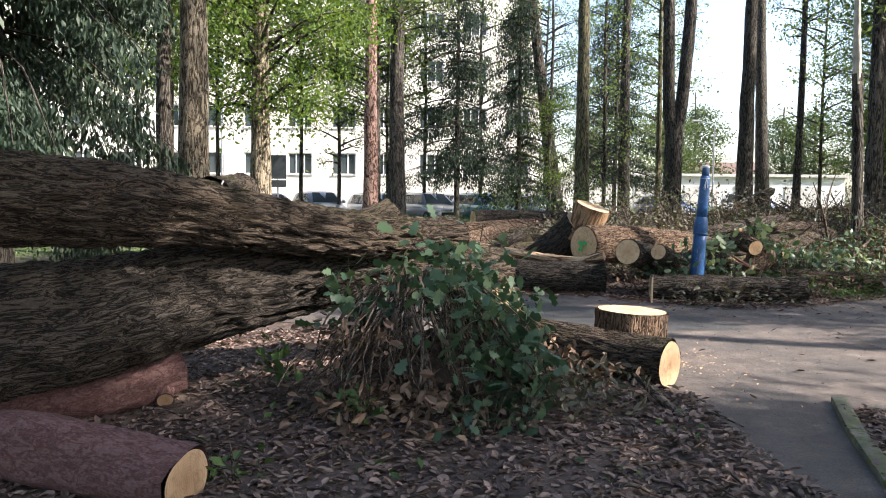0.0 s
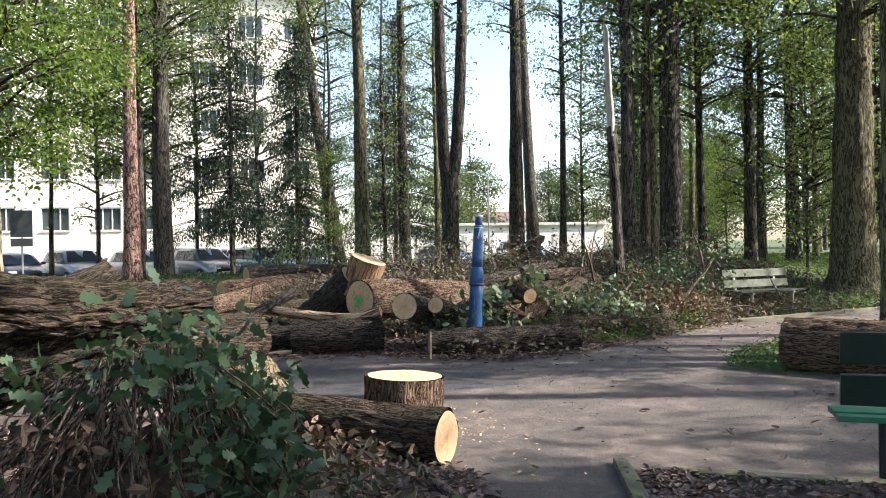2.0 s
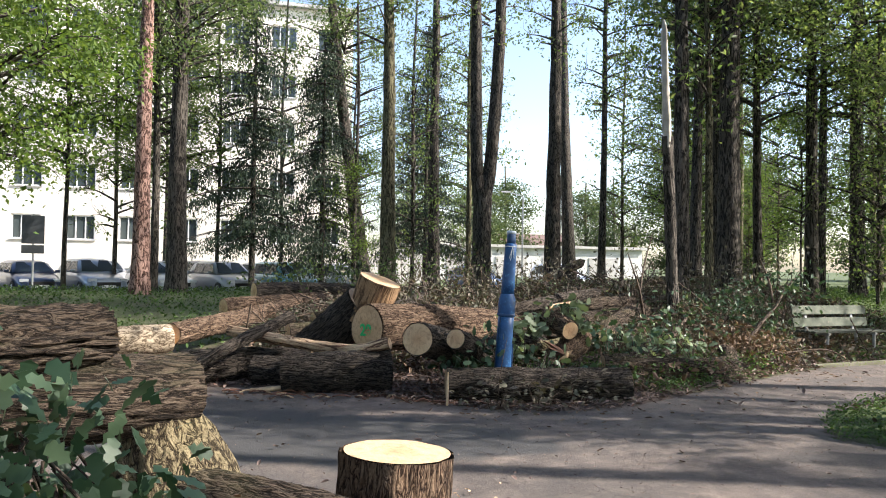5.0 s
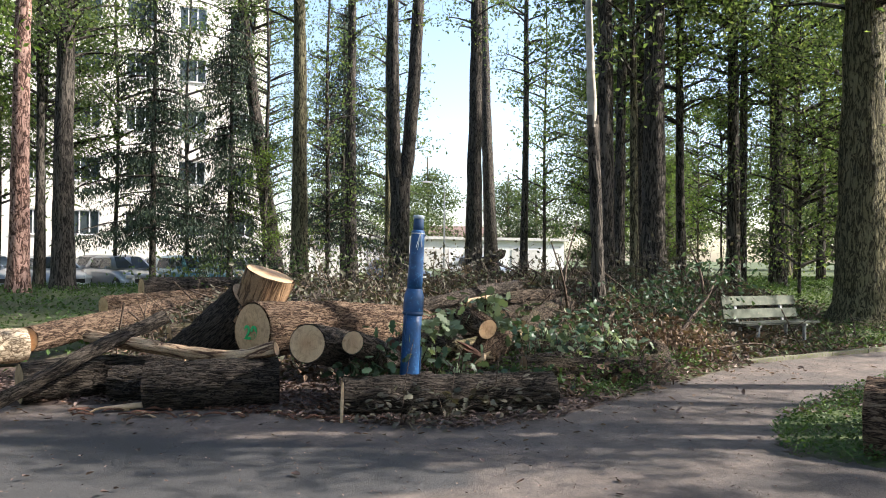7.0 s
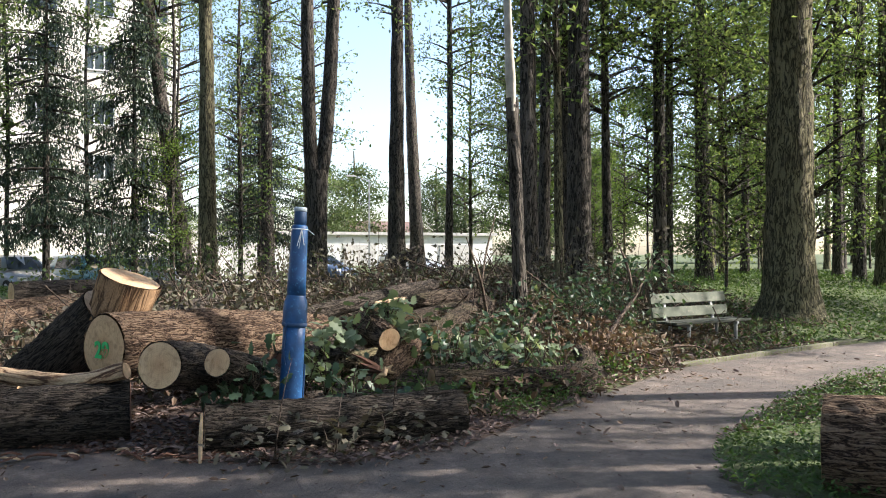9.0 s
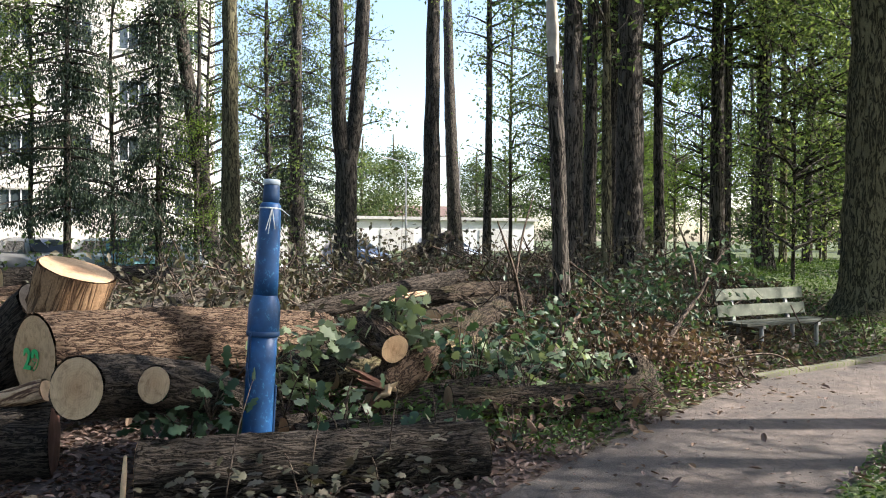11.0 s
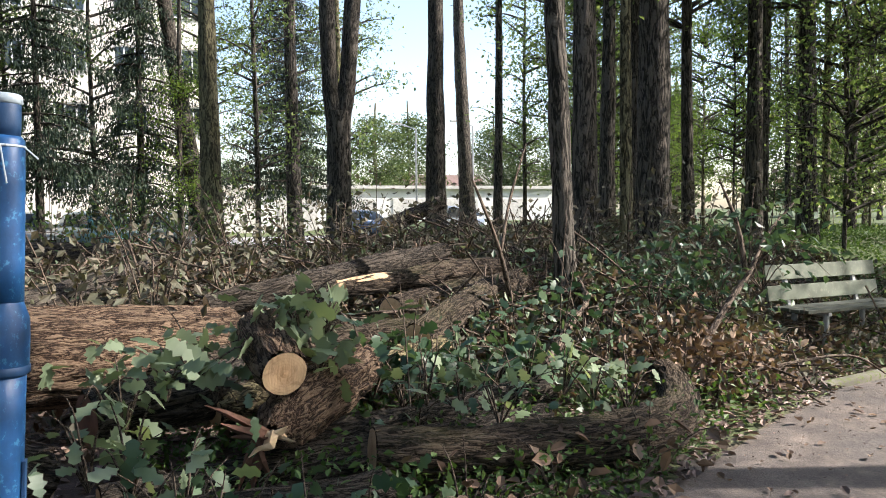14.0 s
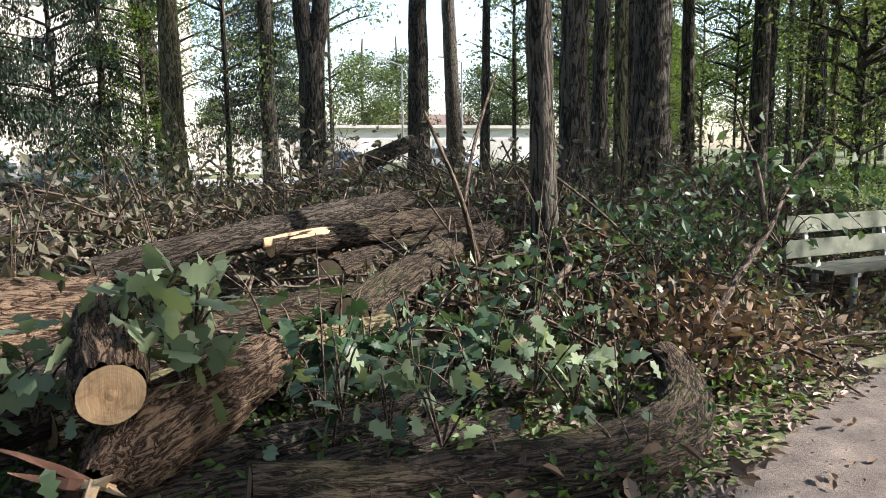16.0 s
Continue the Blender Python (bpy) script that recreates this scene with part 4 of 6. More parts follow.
def tree(x, y, r, h, lean=(0, 0), mat=None, crown="tall_a", foot=6.5, label="", flare=1.5, seg=14, scale=1.0, wiggle=0.12, turn=None, rough=0.012, group="trees of the wood"):
    tree.n += 1
    sd = tree.n * 0.77
    z0 = float(hgt(x, y)) - 0.15
    root = base("tree", (x, y, z0), label or "tall broadleaf tree with a straight dark barked trunk", "tree", group)
    rows = []
    for k, u in enumerate((0, 0.02, 0.06, 0.2, 0.4, 0.6, 0.8, 1.0)):
        z = u * h
        w = wiggle * math.sin(sd * 5 + u * 7) * u
        rr = r * (1 - 0.72 * u) * (flare if k == 0 else (1 + (flare - 1) * 0.42 if k == 1 else (1.06 if k == 2 else 1)))
        rows.append((lean[0] * z + w, lean[1] * z + w * 0.6, z, rr))
    v, q, g, _, _, _, _ = tube_arrays(rows, seg, 0.22 if r > 0.4 else 0.4, rough, 10, sd, r * 0.10)
    obj("trunk", mesh_np("trunk", v, q, [mat or M_TRUNK], g), root)
    if crown:
        cm, lm = CROWNS[crown]
        cz = foot
        at = Matrix.Translation((lean[0] * cz, lean[1] * cz, cz)) @ Matrix.Rotation(sd * 2.1 if turn is None else turn, 4, "Z") @ Matrix.Diagonal((scale, scale, scale, 1))
        obj("crown", cm, root, at=at)
        obj("branchwork", lm, root, at=at, kind="stuff")
    return root


tree.n = 0


TREES = [
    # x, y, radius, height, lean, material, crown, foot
    (-4.3, 18.5, 0.24, 17, (0.0, 0), M_TRUNKLIT, "maple", 3.4, "tall tree with bark coloured pale as if sunlit and bright green leaves"),
    (-4.4, 13.6, 0.27, 18, (0.02, 0), M_TRUNKLIT, "tall_b", 5.6, "thick tree with furrowed bark coloured pale for sunlight"),
    (-5.9, 16.5, 0.18, 15, (0, 0), M_TRUNK, "tall_a", 5.6, ""),
    (-2.5, 26.8, 0.25, 20, (0.008, 0), M_REDB, "tall_b", 9.5, "tall pine with pinkish scaly bark"),
    (-2.6, 30.5, 0.14, 17, (0, 0), M_TRUNK, "tall_b", 7.0, ""),
    (-1.7, 29.0, 0.31, 20, (-0.005, 0), M_TRUNK, "tall_a", 7.0, ""),
    (5.4, 36.2, 0.34, 20, (-0.13, 0), M_TRUNK, "tall_b", 8.5, "dark tree leaning to one side"),
    (5.35, 30.0, 0.29, 20, (-0.012, 0), M_TRUNKG, "tall_b", 9.0, "tall tree with a mossy green foot"),
    (8.6, 37.0, 0.29, 20, (-0.01, 0), M_TRUNK, "thin", 10.5, ""),
    (10.6, 38.5, 0.15, 18, (0.0, 0), M_TRUNKG, "thin", 7.0, ""),
    (12.6, 32.6, 0.35, 20, (0.0, 0), M_TRUNK, "thin", 10.0, ""),
    (18.4, 44.8, 0.40, 22, (-0.04, 0), M_TRUNK, None, 9.0, ""),
    (15.4, 34.0, 0.17, 18, (0.01, 0), M_TRUNK, "thin", 8.0, ""),
    (11.9, 19.2, 0.29, 19, (0.0, 0), M_TRUNK, "tall_a", 7.8, "tall oak with dark furrowed bark"),
    (10.2, 18.5, 0.20, 18, (0.0, 0), M_TRUNK, "tall_b", 7.0, ""),
    (10.9, 18.4, 0.10, 12, (-0.02, 0), M_TRUNKG, "thin", 5.0, ""),
    (12.9, 22.4, 0.17, 17, (0.02, 0), M_TRUNK, "tall_b", 6.0, ""),
    (13.9, 22.9, 0.15, 17, (0, 0), M_TRUNK, "tall_a", 6.5, ""),
    (15.2, 22.7, 0.14, 16, (-0.02, 0), M_TRUNK, "young_b", 5.0, ""),
    (17.3, 23.1, 0.20, 18, (0, 0), M_TRUNK, "tall_a", 6.6, ""),
    (18.6, 24.3, 0.15, 16, (0.01, 0), M_TRUNK, "tall_b", 6.199999999999999, ""),
    (19.6, 23.8, 0.24, 19, (-0.012, 0), M_TRUNK, "tall_a", 6.0, ""),
    (22.8, 26.4, 0.12, 15, (0, 0), M_TRUNKG, "young_b", 4.0, ""),
    (25.5, 28.0, 0.17, 16, (0.01, 0), M_TRUNK, "tall_b", 5.6, ""),
    (23.2, 20.2, 0.33, 19, (0, 0), M_TRUNKG, "tall_a", 6.0, "thick tree with greenish bark forked above"),
    (25.3, 23.6, 0.17, 17, (0, 0), M_TRUNK, "tall_b", 6.1, ""),
    (24.3, 22.0, 0.18, 17, (0.01, 0), M_TRUNK, "tall_a", 6.6, ""),
    (8.52, 8.68, 0.21, 18, (0, 0), M_TRUNKG, "roof", 7.5, "tree with greenish lit bark at the edge of the road"),
]
for x, y, r, h, ln, mt, cr, ft, lb in TREES:
    tree(x, y, r, h, ln, mt, cr, ft, lb)
tree(15.5, 16.8, 0.50, 21, (0.012, 0), M_TRUNKG, "tall_a", 7.0, "big old oak with deeply furrowed mossy bark and a flared foot", flare=1.75, seg=44, scale=1.25, rough=0.035, turn=0.4)

# forked tree: one trunk that parts into two stems
fk = base("forked_tree", (8.8, 30.0, float(hgt(8.8, 30)) - 0.1), "dark tall tree forked into two upright stems", "tree", "trees of the wood")
for nm, rows in (("trunk", [(0, 0, 0, 0.52), (0, 0, 0.5, 0.38), (0.02, 0, 2.2, 0.34), (0.03, 0, 3.9, 0.33)]),
                 ("stem", [(-0.08, 0, 3.4, 0.24), (-0.22, 0, 5.2, 0.22), (-0.30, 0, 10, 0.19), (-0.35, 0, 18, 0.06)]),
                 ("stem", [(0.10, 0, 3.4, 0.25), (0.34, 0, 5.2, 0.23), (0.62, 0, 10, 0.20), (0.75, 0, 18, 0.06)])):
    v, q, g, *_ = tube_arrays(rows, 16, 0.3, 0.012, 10, 4.4, 0.02)
    obj(nm, mesh_np(nm, v, q, [M_TRUNK], g), fk)
cm, lm = CROWNS["thin"]
obj("crown", cm, fk, at=(0.2, 0, 9.5))
obj("branchwork", lm, fk, at=(0.2, 0, 9.5), kind="stuff")

# snapped thin tree, splintered pale at the top
sn = base("snapped_tree", (7.86, 14.72, 0.1), "thin snapped tree with a pale splintered top standing in the brushwood", "tree")
v, q, g, *_ = tube_arrays([(0, 0, 0, 0.12), (0.0, 0, 0.8, 0.10), (-0.06, 0, 2.2, 0.09), (-0.13, 0, 3.7, 0.085)], 18, 0.1, 0.01, 10, 2.2, 0.012)
obj("trunk", mesh_np("trunk", v, q, [M_TRUNK], g), sn)
v, q, g, *_ = tube_arrays([(-0.14, 0, 3.5, 0.08), (-0.17, 0, 4.4, 0.08), (-0.20, 0, 5.3, 0.07), (-0.21, 0, 5.6, 0.05), (-0.23, 0, 5.72, 0.012)], 16, 0.05, 0.02, 14, 5.2, 0.03, oval=0.6)
obj("splinter", mesh_np("splinter", v, q, [M_PALEWOOD], g), sn, "pale bare splintered wood")


# spruces
def spruce_meshes(seed, h, rmax, z_low, droop=0.35, dens=1.0):
    g = np.random.default_rng(seed)
    paths, pts, sizes = [], [], []
    z = z_low
    while z < h - 0.3:
        u = (z - z_low) / (h - z_low)
        R = rmax * (1 - u) ** 0.8 * g.uniform(0.75, 1.1) + 0.25
        for k in range(int(5 + 2 * g.uniform())):
            a = g.uniform(0, 2 * math.pi)
            R2 = R * g.uniform(0.6, 1.05)
            tip = np.array([R2 * math.cos(a), R2 * math.sin(a), z - droop * R2])
            mid = np.array([0.5 * R2 * math.cos(a), 0.5 * R2 * math.sin(a), z - droop * 0.25 * R2])
            paths.append([(0, 0, z, 0.03), (*mid, 0.018), (*tip, 0.005)])
            n = int(230 * R2 * dens)
            f = g.uniform(0.12, 1.0, n)[:, None]
            c = np.array([0, 0, z]) * (1 - f) ** 2 + 2 * mid * f * (1 - f) + tip * f ** 2
            side = np.array([-math.sin(a), math.cos(a), 0])
            w = g.normal(size=(n, 1)) * 0.22 * (0.4 + R2 * 0.3) * (1.1 - 0.6 * f)
            c = c + side * w
            c[:, 2] -= np.abs(g.normal(size=n)) * 0.22 + 0.25 * np.abs(w[:, 0])
            pts.append(c)
        z += g.uniform(0.28, 0.5)
    p = np.vstack(pts)
    tv = np.array([(0, 0, 0), (0.13, -0.1, -0.45), (0, 0.05, -1.0), (-0.13, 0.1, -0.45)])
    n = len(p)
    a = g.uniform(0, 2 * math.pi, n)
    tilt = g.normal(size=n) * 0.55
    rz = np.zeros((n, 3, 3))
    ca, sa, ct, st = np.cos(a), np.sin(a), np.cos(tilt), np.sin(tilt)
    rz[:, 0, 0], rz[:, 0, 1], rz[:, 0, 2] = ca, -sa * ct, sa * st
    rz[:, 1, 0], rz[:, 1, 1], rz[:, 1, 2] = sa, ca * ct, -ca * st
    rz[:, 2, 1], rz[:, 2, 2] = st, ct
    v = np.einsum("nij,kj->nki", rz, tv) * g.uniform(0.07, 0.18, n)[:, None, None] + p[:, None, :]
    f = (SIMPLE_F[None] + (np.arange(n) * 4)[:, None, None]).reshape(-1, 3)
    lv, lq, lg = twigs_arrays(paths, 4)
    return mesh_np("needles", v.reshape(-1, 3), f, [M_NEEDLE], smooth=False), mesh_np("boughs", lv, lq, [M_TRUNK], lg)


def spruce(x, y, r, h, meshes, label, turn=0.0):
    root = base("spruce", (x, y, float(hgt(x, y)) - 0.1), label, "spruce", "spruces")
    v, q, g, *_ = tube_arrays([(0, 0, 0, r * 1.3), (0, 0, 0.5, r), (0, 0, h * 0.5, r * 0.6), (0, 0, h, 0.02)], 10, 0.5, 0.006, 8, x, 0.01)
    obj("trunk", mesh_np("trunk", v, q, [M_TRUNK], g), root)
    obj("foliage", meshes[0], root, at=Matrix.Rotation(turn, 4, "Z"), kind="stuff")
    obj("branchwork", meshes[1], root, at=Matrix.Rotation(turn, 4, "Z"), kind="stuff")


SPR_A = spruce_meshes(21, 14, 3.2, 2.6, 0.25, 0.48)
SPR_B = spruce_meshes(22, 12, 3.0, 1.9, 0.35, 0.5)
SPR_C = spruce_meshes(23, 12, 3.7, 2.2, 0.55, 1.7)
spruce(0.6, 34.0, 0.13, 13, SPR_A, "slender dark spruce with drooping boughs at the car park")
spruce(3.4, 35.2, 0.14, 11, SPR_B, "dark spruce with drooping boughs at the car park", 1.0)
spruce(8.9, 40.5, 0.12, 13, SPR_A, "slender dark spruce with drooping boughs", 2.0)
spruce(-6.3, 11.0, 0.2, 12, SPR_C, "large dark spruce with heavy hanging boughs", 0.6)

# the wood on the far side and to the right
def crowd(n, region, gen, keep, kinds, label, group, rr=(0.10, 0.24), foot=(3.2, 6.5), hh=(13, 19), gap=1.6):
    placed = []
    tries = 0
    while len(placed) < n and tries < n * 60:
        tries += 1
        x = gen.uniform(region[0], region[1])
        y = gen.uniform(region[2], region[3])
        if not keep(x, y) or any((x - a) ** 2 + (y - b) ** 2 < gap ** 2 for a, b in placed) or any((x - t[0]) ** 2 + (y - t[1]) ** 2 < 2.0 for t in TREES):
            continue
        placed.append((x, y))
        k = kinds[int(gen.integers(len(kinds)))]
        tree(x, y, gen.uniform(*rr), gen.uniform(*hh), (gen.uniform(-0.03, 0.03), 0), (M_TRUNK, M_TRUNKG)[int(gen.integers(2))], k, gen.uniform(*foot), label, seg=10, scale=gen.uniform(0.85, 1.2), group=group)


def azim(x, y):
    return math.degrees(math.atan2(x - 2.3, y - 4.6))


g1 = np.random.default_rng(31)
crowd(15, (14, 46, 22, 50), g1, lambda x, y: 29 < azim(x, y) < 60 and math.hypot(x, y) > 31, ("wood_a", "wood_b", "young_b", "wood_a"), "tall broadleaf tree deep in the green wood", "trees of the wood")
g2 = np.random.default_rng(32)
crowd(24, (13, 42, 17, 48), g2, lambda x, y: 30 < azim(x, y) < 60 and math.hypot(x - 3, y - 6) > 17, ("young", "young_b"), "young broadleaf tree in the understorey of the wood", "saplings of the wood", (0.03, 0.06), (0.9, 2.4), (5, 8), 1.2)
# unseen trees added on the sun side for dapple; two strips stay open
g3 = np.random.default_rng(133)
crowd(9, (16, 38, -14, 9), g3, lambda x, y: math.hypot(x - 2, y - 4) > 6.5 and azim(x, y) > 60 and y < 8 - 0.1 * x and abs((x - 4.2) * 0.329 + (y - 7.0) * 0.944) > 4.3 and abs((x - 7.7) * 0.329 + (y - 11.4) * 0.944) > 1.7, ("roof",), "unseen broadleaf tree added to shade the road", "trees of the wood", (0.15, 0.26), (5.0, 8), (16, 20), 4.5)
g4 = np.random.default_rng(34)
crowd(12, (-26, -9, -6, 34), g4, lambda x, y: True, ("tall_a", "maple"), "tall broadleaf tree beside the lawn", "trees of the wood", (0.15, 0.25), (4.5, 6.5), (15, 19), 3.5)
# never in view: added behind the start to hold back sky light
g5 = np.random.default_rng(35)
crowd(5, (-6, 8, -24, -7), g5, lambda x, y: True, ("tall_a", "tall_b"), "unseen broadleaf tree added behind the path for shade", "trees of the wood", (0.15, 0.25), (5.5, 7.5), (16, 19), 4.0)
# leafy trees along the car park, behind the spruces
for x, y, cr, ft, sc in ((5.6, 43.0, "tall_b", 4.0, 1.0), (-6.2, 34.0, "maple", 5.2, 1.1), (-3.2, 35.5, "tall_a", 5.0, 1.0), (-12.5, 32.0, "tall_a", 5.5, 1.1), (9.6, 43.5, "tall_b", 3.0, 1.0), (12.6, 46.0, "thin", 3.0, 1.3), (-3.4, 40.5, "tall_b", 5.0, 0.9), (-9.5, 33.0, "tall_a", 5.0, 1.0), (6.9, 33.5, "thin", 2.4, 0.9), (-8.0, 23.0, "maple", 4.6, 1.1), (18.6, 38.5, "thin", 2.5, 1.2), (20.5, 36.0, "tall_b", 3.0, 0.9), (16.6, 30.0, "young_b", 1.5, 1.0), (1.8, 37.6, "thin", 2.0, 1.1), (-0.9, 37.4, "thin", 3.6, 1.2), (-2.6, 36.6, "thin", 3.0, 1.2), (-4.9, 36.6, "thin", 3.0, 1.1), (4.6, 33.8, "young", 1.4, 0.8)):
    tree(x, y, 0.09, 14, (0, 0), M_TRUNK, cr, ft, "broadleaf tree along the car park with leaves low down", seg=10, scale=sc)
# unseen trees added for shade: crowns that roof the road and the first steps
for x, y, cr, ft, sc in ((-6.8, 2.0, "tall_a", 6.0, 1.2), (-3.8, -3.4, "tall_b", 6.0, 1.2), (2.6, -4.6, "tall_a", 6.0, 1.1), (6.8, -1.8, "roof", 5.6, 1.15), (9.2, -1.3, "roof", 5.4, 1.1), (11.0, 7.2, "thin", 5.0, 1.05), (13.0, 7.0, "roof", 5.6, 0.52), (18.0, 6.7, "thin", 6.2, 0.9), (16.0, 3.6, "roof", 6.0, 0.4), (19.5, 12.4, "roof", 5.0, 0.6), (11.5, -0.6, "roof", 5.6, 0.74), (14.5, 9.1, "roof", 6.2, 0.27), (25.5, 14.4, "roof", 5.0, 0.9), (10.4, -4.6, "tall_b", 5.6, 1.2), (14.2, -2.4, "roof", 6.0, 1.0), (-9.5, 8.5, "tall_b", 6.0, 1.1)):
    tree(x, y, 0.22, 18, (0, 0), M_TRUNK, cr, ft, "unseen broadleaf tree added so that its crown shades the road", seg=12, scale=sc)
# distant trees round the gap of sky
for x, y, s in ((22, 78, 0.9), (27, 84, 1.0), (16, 84, 0.75), (33, 76, 0.8), (40, 72, 1.0), (46, 66, 1.1), (54, 60, 1.1), (62, 52, 1.2), (68, 40, 1.2), (72, 26, 1.2), (74, 10, 1.2), (38, 80, 0.9), (10, 88, 0.6), (52, 76, 1.2), (64, 64, 1.2)):
    tree(x, y, 0.22, 12 * s, (0, 0), M_TRUNKG, "far", 1.2, "distant broadleaf tree in full sun", seg=8, scale=s * 0.8, group="distant trees")


# ---- felled tree beside the first steps ----
log([(-4.6, 2.9, 1.62, 0.30), (-2.5, 4.4, 1.45, 0.26), (-1.79, 5.1, 1.37, 0.205), (-0.94, 5.8, 1.20, 0.165), (-0.42, 6.32, 1.14, 0.155), (0.14, 6.9, 1.13, 0.13)], M_OAK,
    "long furrowed dark oak limb resting on the trunk below", "log", "oak_log", seg=96, step=0.025, rough=0.026, lump=0.035,
    stubs=((-0.66, 6.34, 1.18, 0.24, 0.18, 0.13, 0.13), (-1.72, 5.75, 1.38, 0.02, 0.75, 0.10, 0.16)))
log([(-4.9, 3.0, 0.62, 0.40), (-2.64, 4.6, 0.64, 0.375), (-1.91, 5.4, 0.74, 0.33), (-1.03, 6.2, 0.86, 0.28), (-0.5, 6.55, 0.93, 0.24)], M_OAKD,
    "huge dark oak trunk with deep bark lying under the limb", "log", "oak_log", seg=110, step=0.025, rough=0.032, lump=0.03, cuts=(True, False))
log([(-0.6, 6.45, 0.88, 0.22), (0.0, 6.82, 0.82, 0.205), (0.54, 7.2, 0.785, 0.195)], M_OAK,
    "dark furrowed mossy butt of the felled oak resting on its stump", "log", "butt_log", seg=64, step=0.03, rough=0.016, lump=0.02, cut=M_CUTOLD)
log([(0.46, 7.22, -0.05, 0.52), (0.46, 7.2, 0.12, 0.42), (0.45, 7.15, 0.38, 0.33), (0.42, 7.1, 0.70, 0.15)], M_MOSSY,
    "wide grey-green stump of the felled oak with flared roots", "stump", "tree_stump", seg=56, step=0.03, rough=0.02, lump=0.06, cuts=(False, False), group="")

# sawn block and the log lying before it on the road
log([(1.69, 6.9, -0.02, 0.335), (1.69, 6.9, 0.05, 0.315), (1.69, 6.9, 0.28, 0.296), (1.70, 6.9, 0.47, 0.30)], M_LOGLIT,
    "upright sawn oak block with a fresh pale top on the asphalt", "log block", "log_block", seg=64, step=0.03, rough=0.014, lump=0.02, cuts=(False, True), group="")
log([(0.62, 6.95, 0.20, 0.20), (1.12, 6.55, 0.185, 0.195), (1.78, 5.98, 0.18, 0.185)], M_OAK,
    "short mossy oak log lying on the asphalt with a sawn end", seg=56, step=0.03, rough=0.016, lump=0.02)
# reddish smooth logs on the leaf mould
log([(-3.3, 4.25, 0.12, 0.13), (-2.68, 4.72, 0.13, 0.135), (-2.2, 5.12, 0.17, 0.14), (-1.86, 5.42, 0.25, 0.15)], M_SMOOTH,
    "smooth reddish brown log lying on dead leaves", seg=40, step=0.03, rough=0.006, lump=0.06, stubs=((-1.92, 5.32, 0.14, 0.05, -0.13, -0.06, 0.055),), cut=M_CUTOLD)
log([(-3.1, 4.15, 0.14, 0.17), (-2.3, 3.98, 0.14, 0.165), (-1.7, 3.78, 0.13, 0.15), (-1.22, 3.62, 0.12, 0.14)], M_SMOOTH,
    "thick smooth reddish log with a knotted side on dead leaves", seg=44, step=0.03, rough=0.006, lump=0.075, cut=M_CUTOLD)

# ---- the log pile by the blue post ----
log([(3.0, 11.10, 0.17, 0.175), (4.1, 10.97, 0.165, 0.18), (5.12, 10.93, 0.16, 0.18)], M_OAKD, "dark oak log lying along the edge of the road", seg=56, step=0.035, rough=0.018, lump=0.02, cut=M_CUTOLD)
marked_log = log([(2.28, 12.54, 0.69, 0.30), (2.75, 12.86, 0.68, 0.30), (3.4, 13.26, 0.64, 0.295), (4.7, 14.0, 0.54, 0.27)], M_LOGLIT, "thick brown oak log with sunlight in its bark colour and a sawn end", seg=64, step=0.04, rough=0.016, lump=0.025)
log([(1.55, 13.75, 0.20, 0.29), (2.0, 13.42, 0.62, 0.30), (2.32, 13.2, 0.98, 0.285)], M_OAKD, "short thick log set up slanting on the pile", seg=56, step=0.035, rough=0.014, lump=0.02, cut=M_CUTOLD)
log([(2.30, 13.2, 0.72, 0.275), (2.44, 13.12, 1.05, 0.29), (2.52, 13.06, 1.30, 0.30)], M_HEARTBARK, "stripped brown log end with a pale sawn top on the pile", seg=52, step=0.03, rough=0.01, lump=0.03, cut=M_CUTOLD)
log([(0.9, 12.5, 0.18, 0.175), (1.6, 12.2, 0.19, 0.18), (2.3, 12.05, 0.2, 0.18)], M_OAKD, "dark oak log at the foot of the pile", seg=52, step=0.035, rough=0.018, lump=0.02, cut=M_SPLITR)
log([(1.22, 11.98, 0.22, 0.225), (1.8, 11.88, 0.23, 0.23), (2.48, 11.84, 0.24, 0.235)], M_OAKD, "thick dark oak log under the pile", seg=52, step=0.035, rough=0.018, lump=0.02, cut=M_SPLITR)
log([(3.45, 12.2, 0.42, 0.19), (3.05, 11.72, 0.57, 0.185), (2.67, 11.16, 0.68, 0.18)], M_OAKD, "log jutting from the pile with a fresh pale end", seg=40, step=0.03, rough=0.012)
log([(3.75, 11.9, 0.34, 0.13), (3.42, 11.5, 0.54, 0.12), (3.09, 11.08, 0.69, 0.108)], M_OAKD, "thin log with a fresh round end", seg=32, step=0.03, rough=0.01)
log([(0.55, 13.3, 0.60, 0.06), (1.3, 12.6, 0.53, 0.07), (2.0, 12.0, 0.47, 0.068), (2.45, 11.75, 0.58, 0.06)], M_PALEBR, "crooked peeled pale branch lying across the pile", "branch", "branch", seg=24, step=0.04, rough=0.008, lump=0.03, cut=M_SPLIT)
log([(-3.4, 13.9, 0.20, 0.25), (-2.2, 14.6, 0.24, 0.24), (-0.45, 15.55, 0.30, 0.22)], M_PALELOG, "thick pale smooth-barked log lying aslant in the sun", seg=48, step=0.045, rough=0.008, lump=0.03, cut=M_CUTOLD)
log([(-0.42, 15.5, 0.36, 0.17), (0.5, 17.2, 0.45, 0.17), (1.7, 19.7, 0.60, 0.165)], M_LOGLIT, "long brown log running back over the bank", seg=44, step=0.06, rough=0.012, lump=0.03)
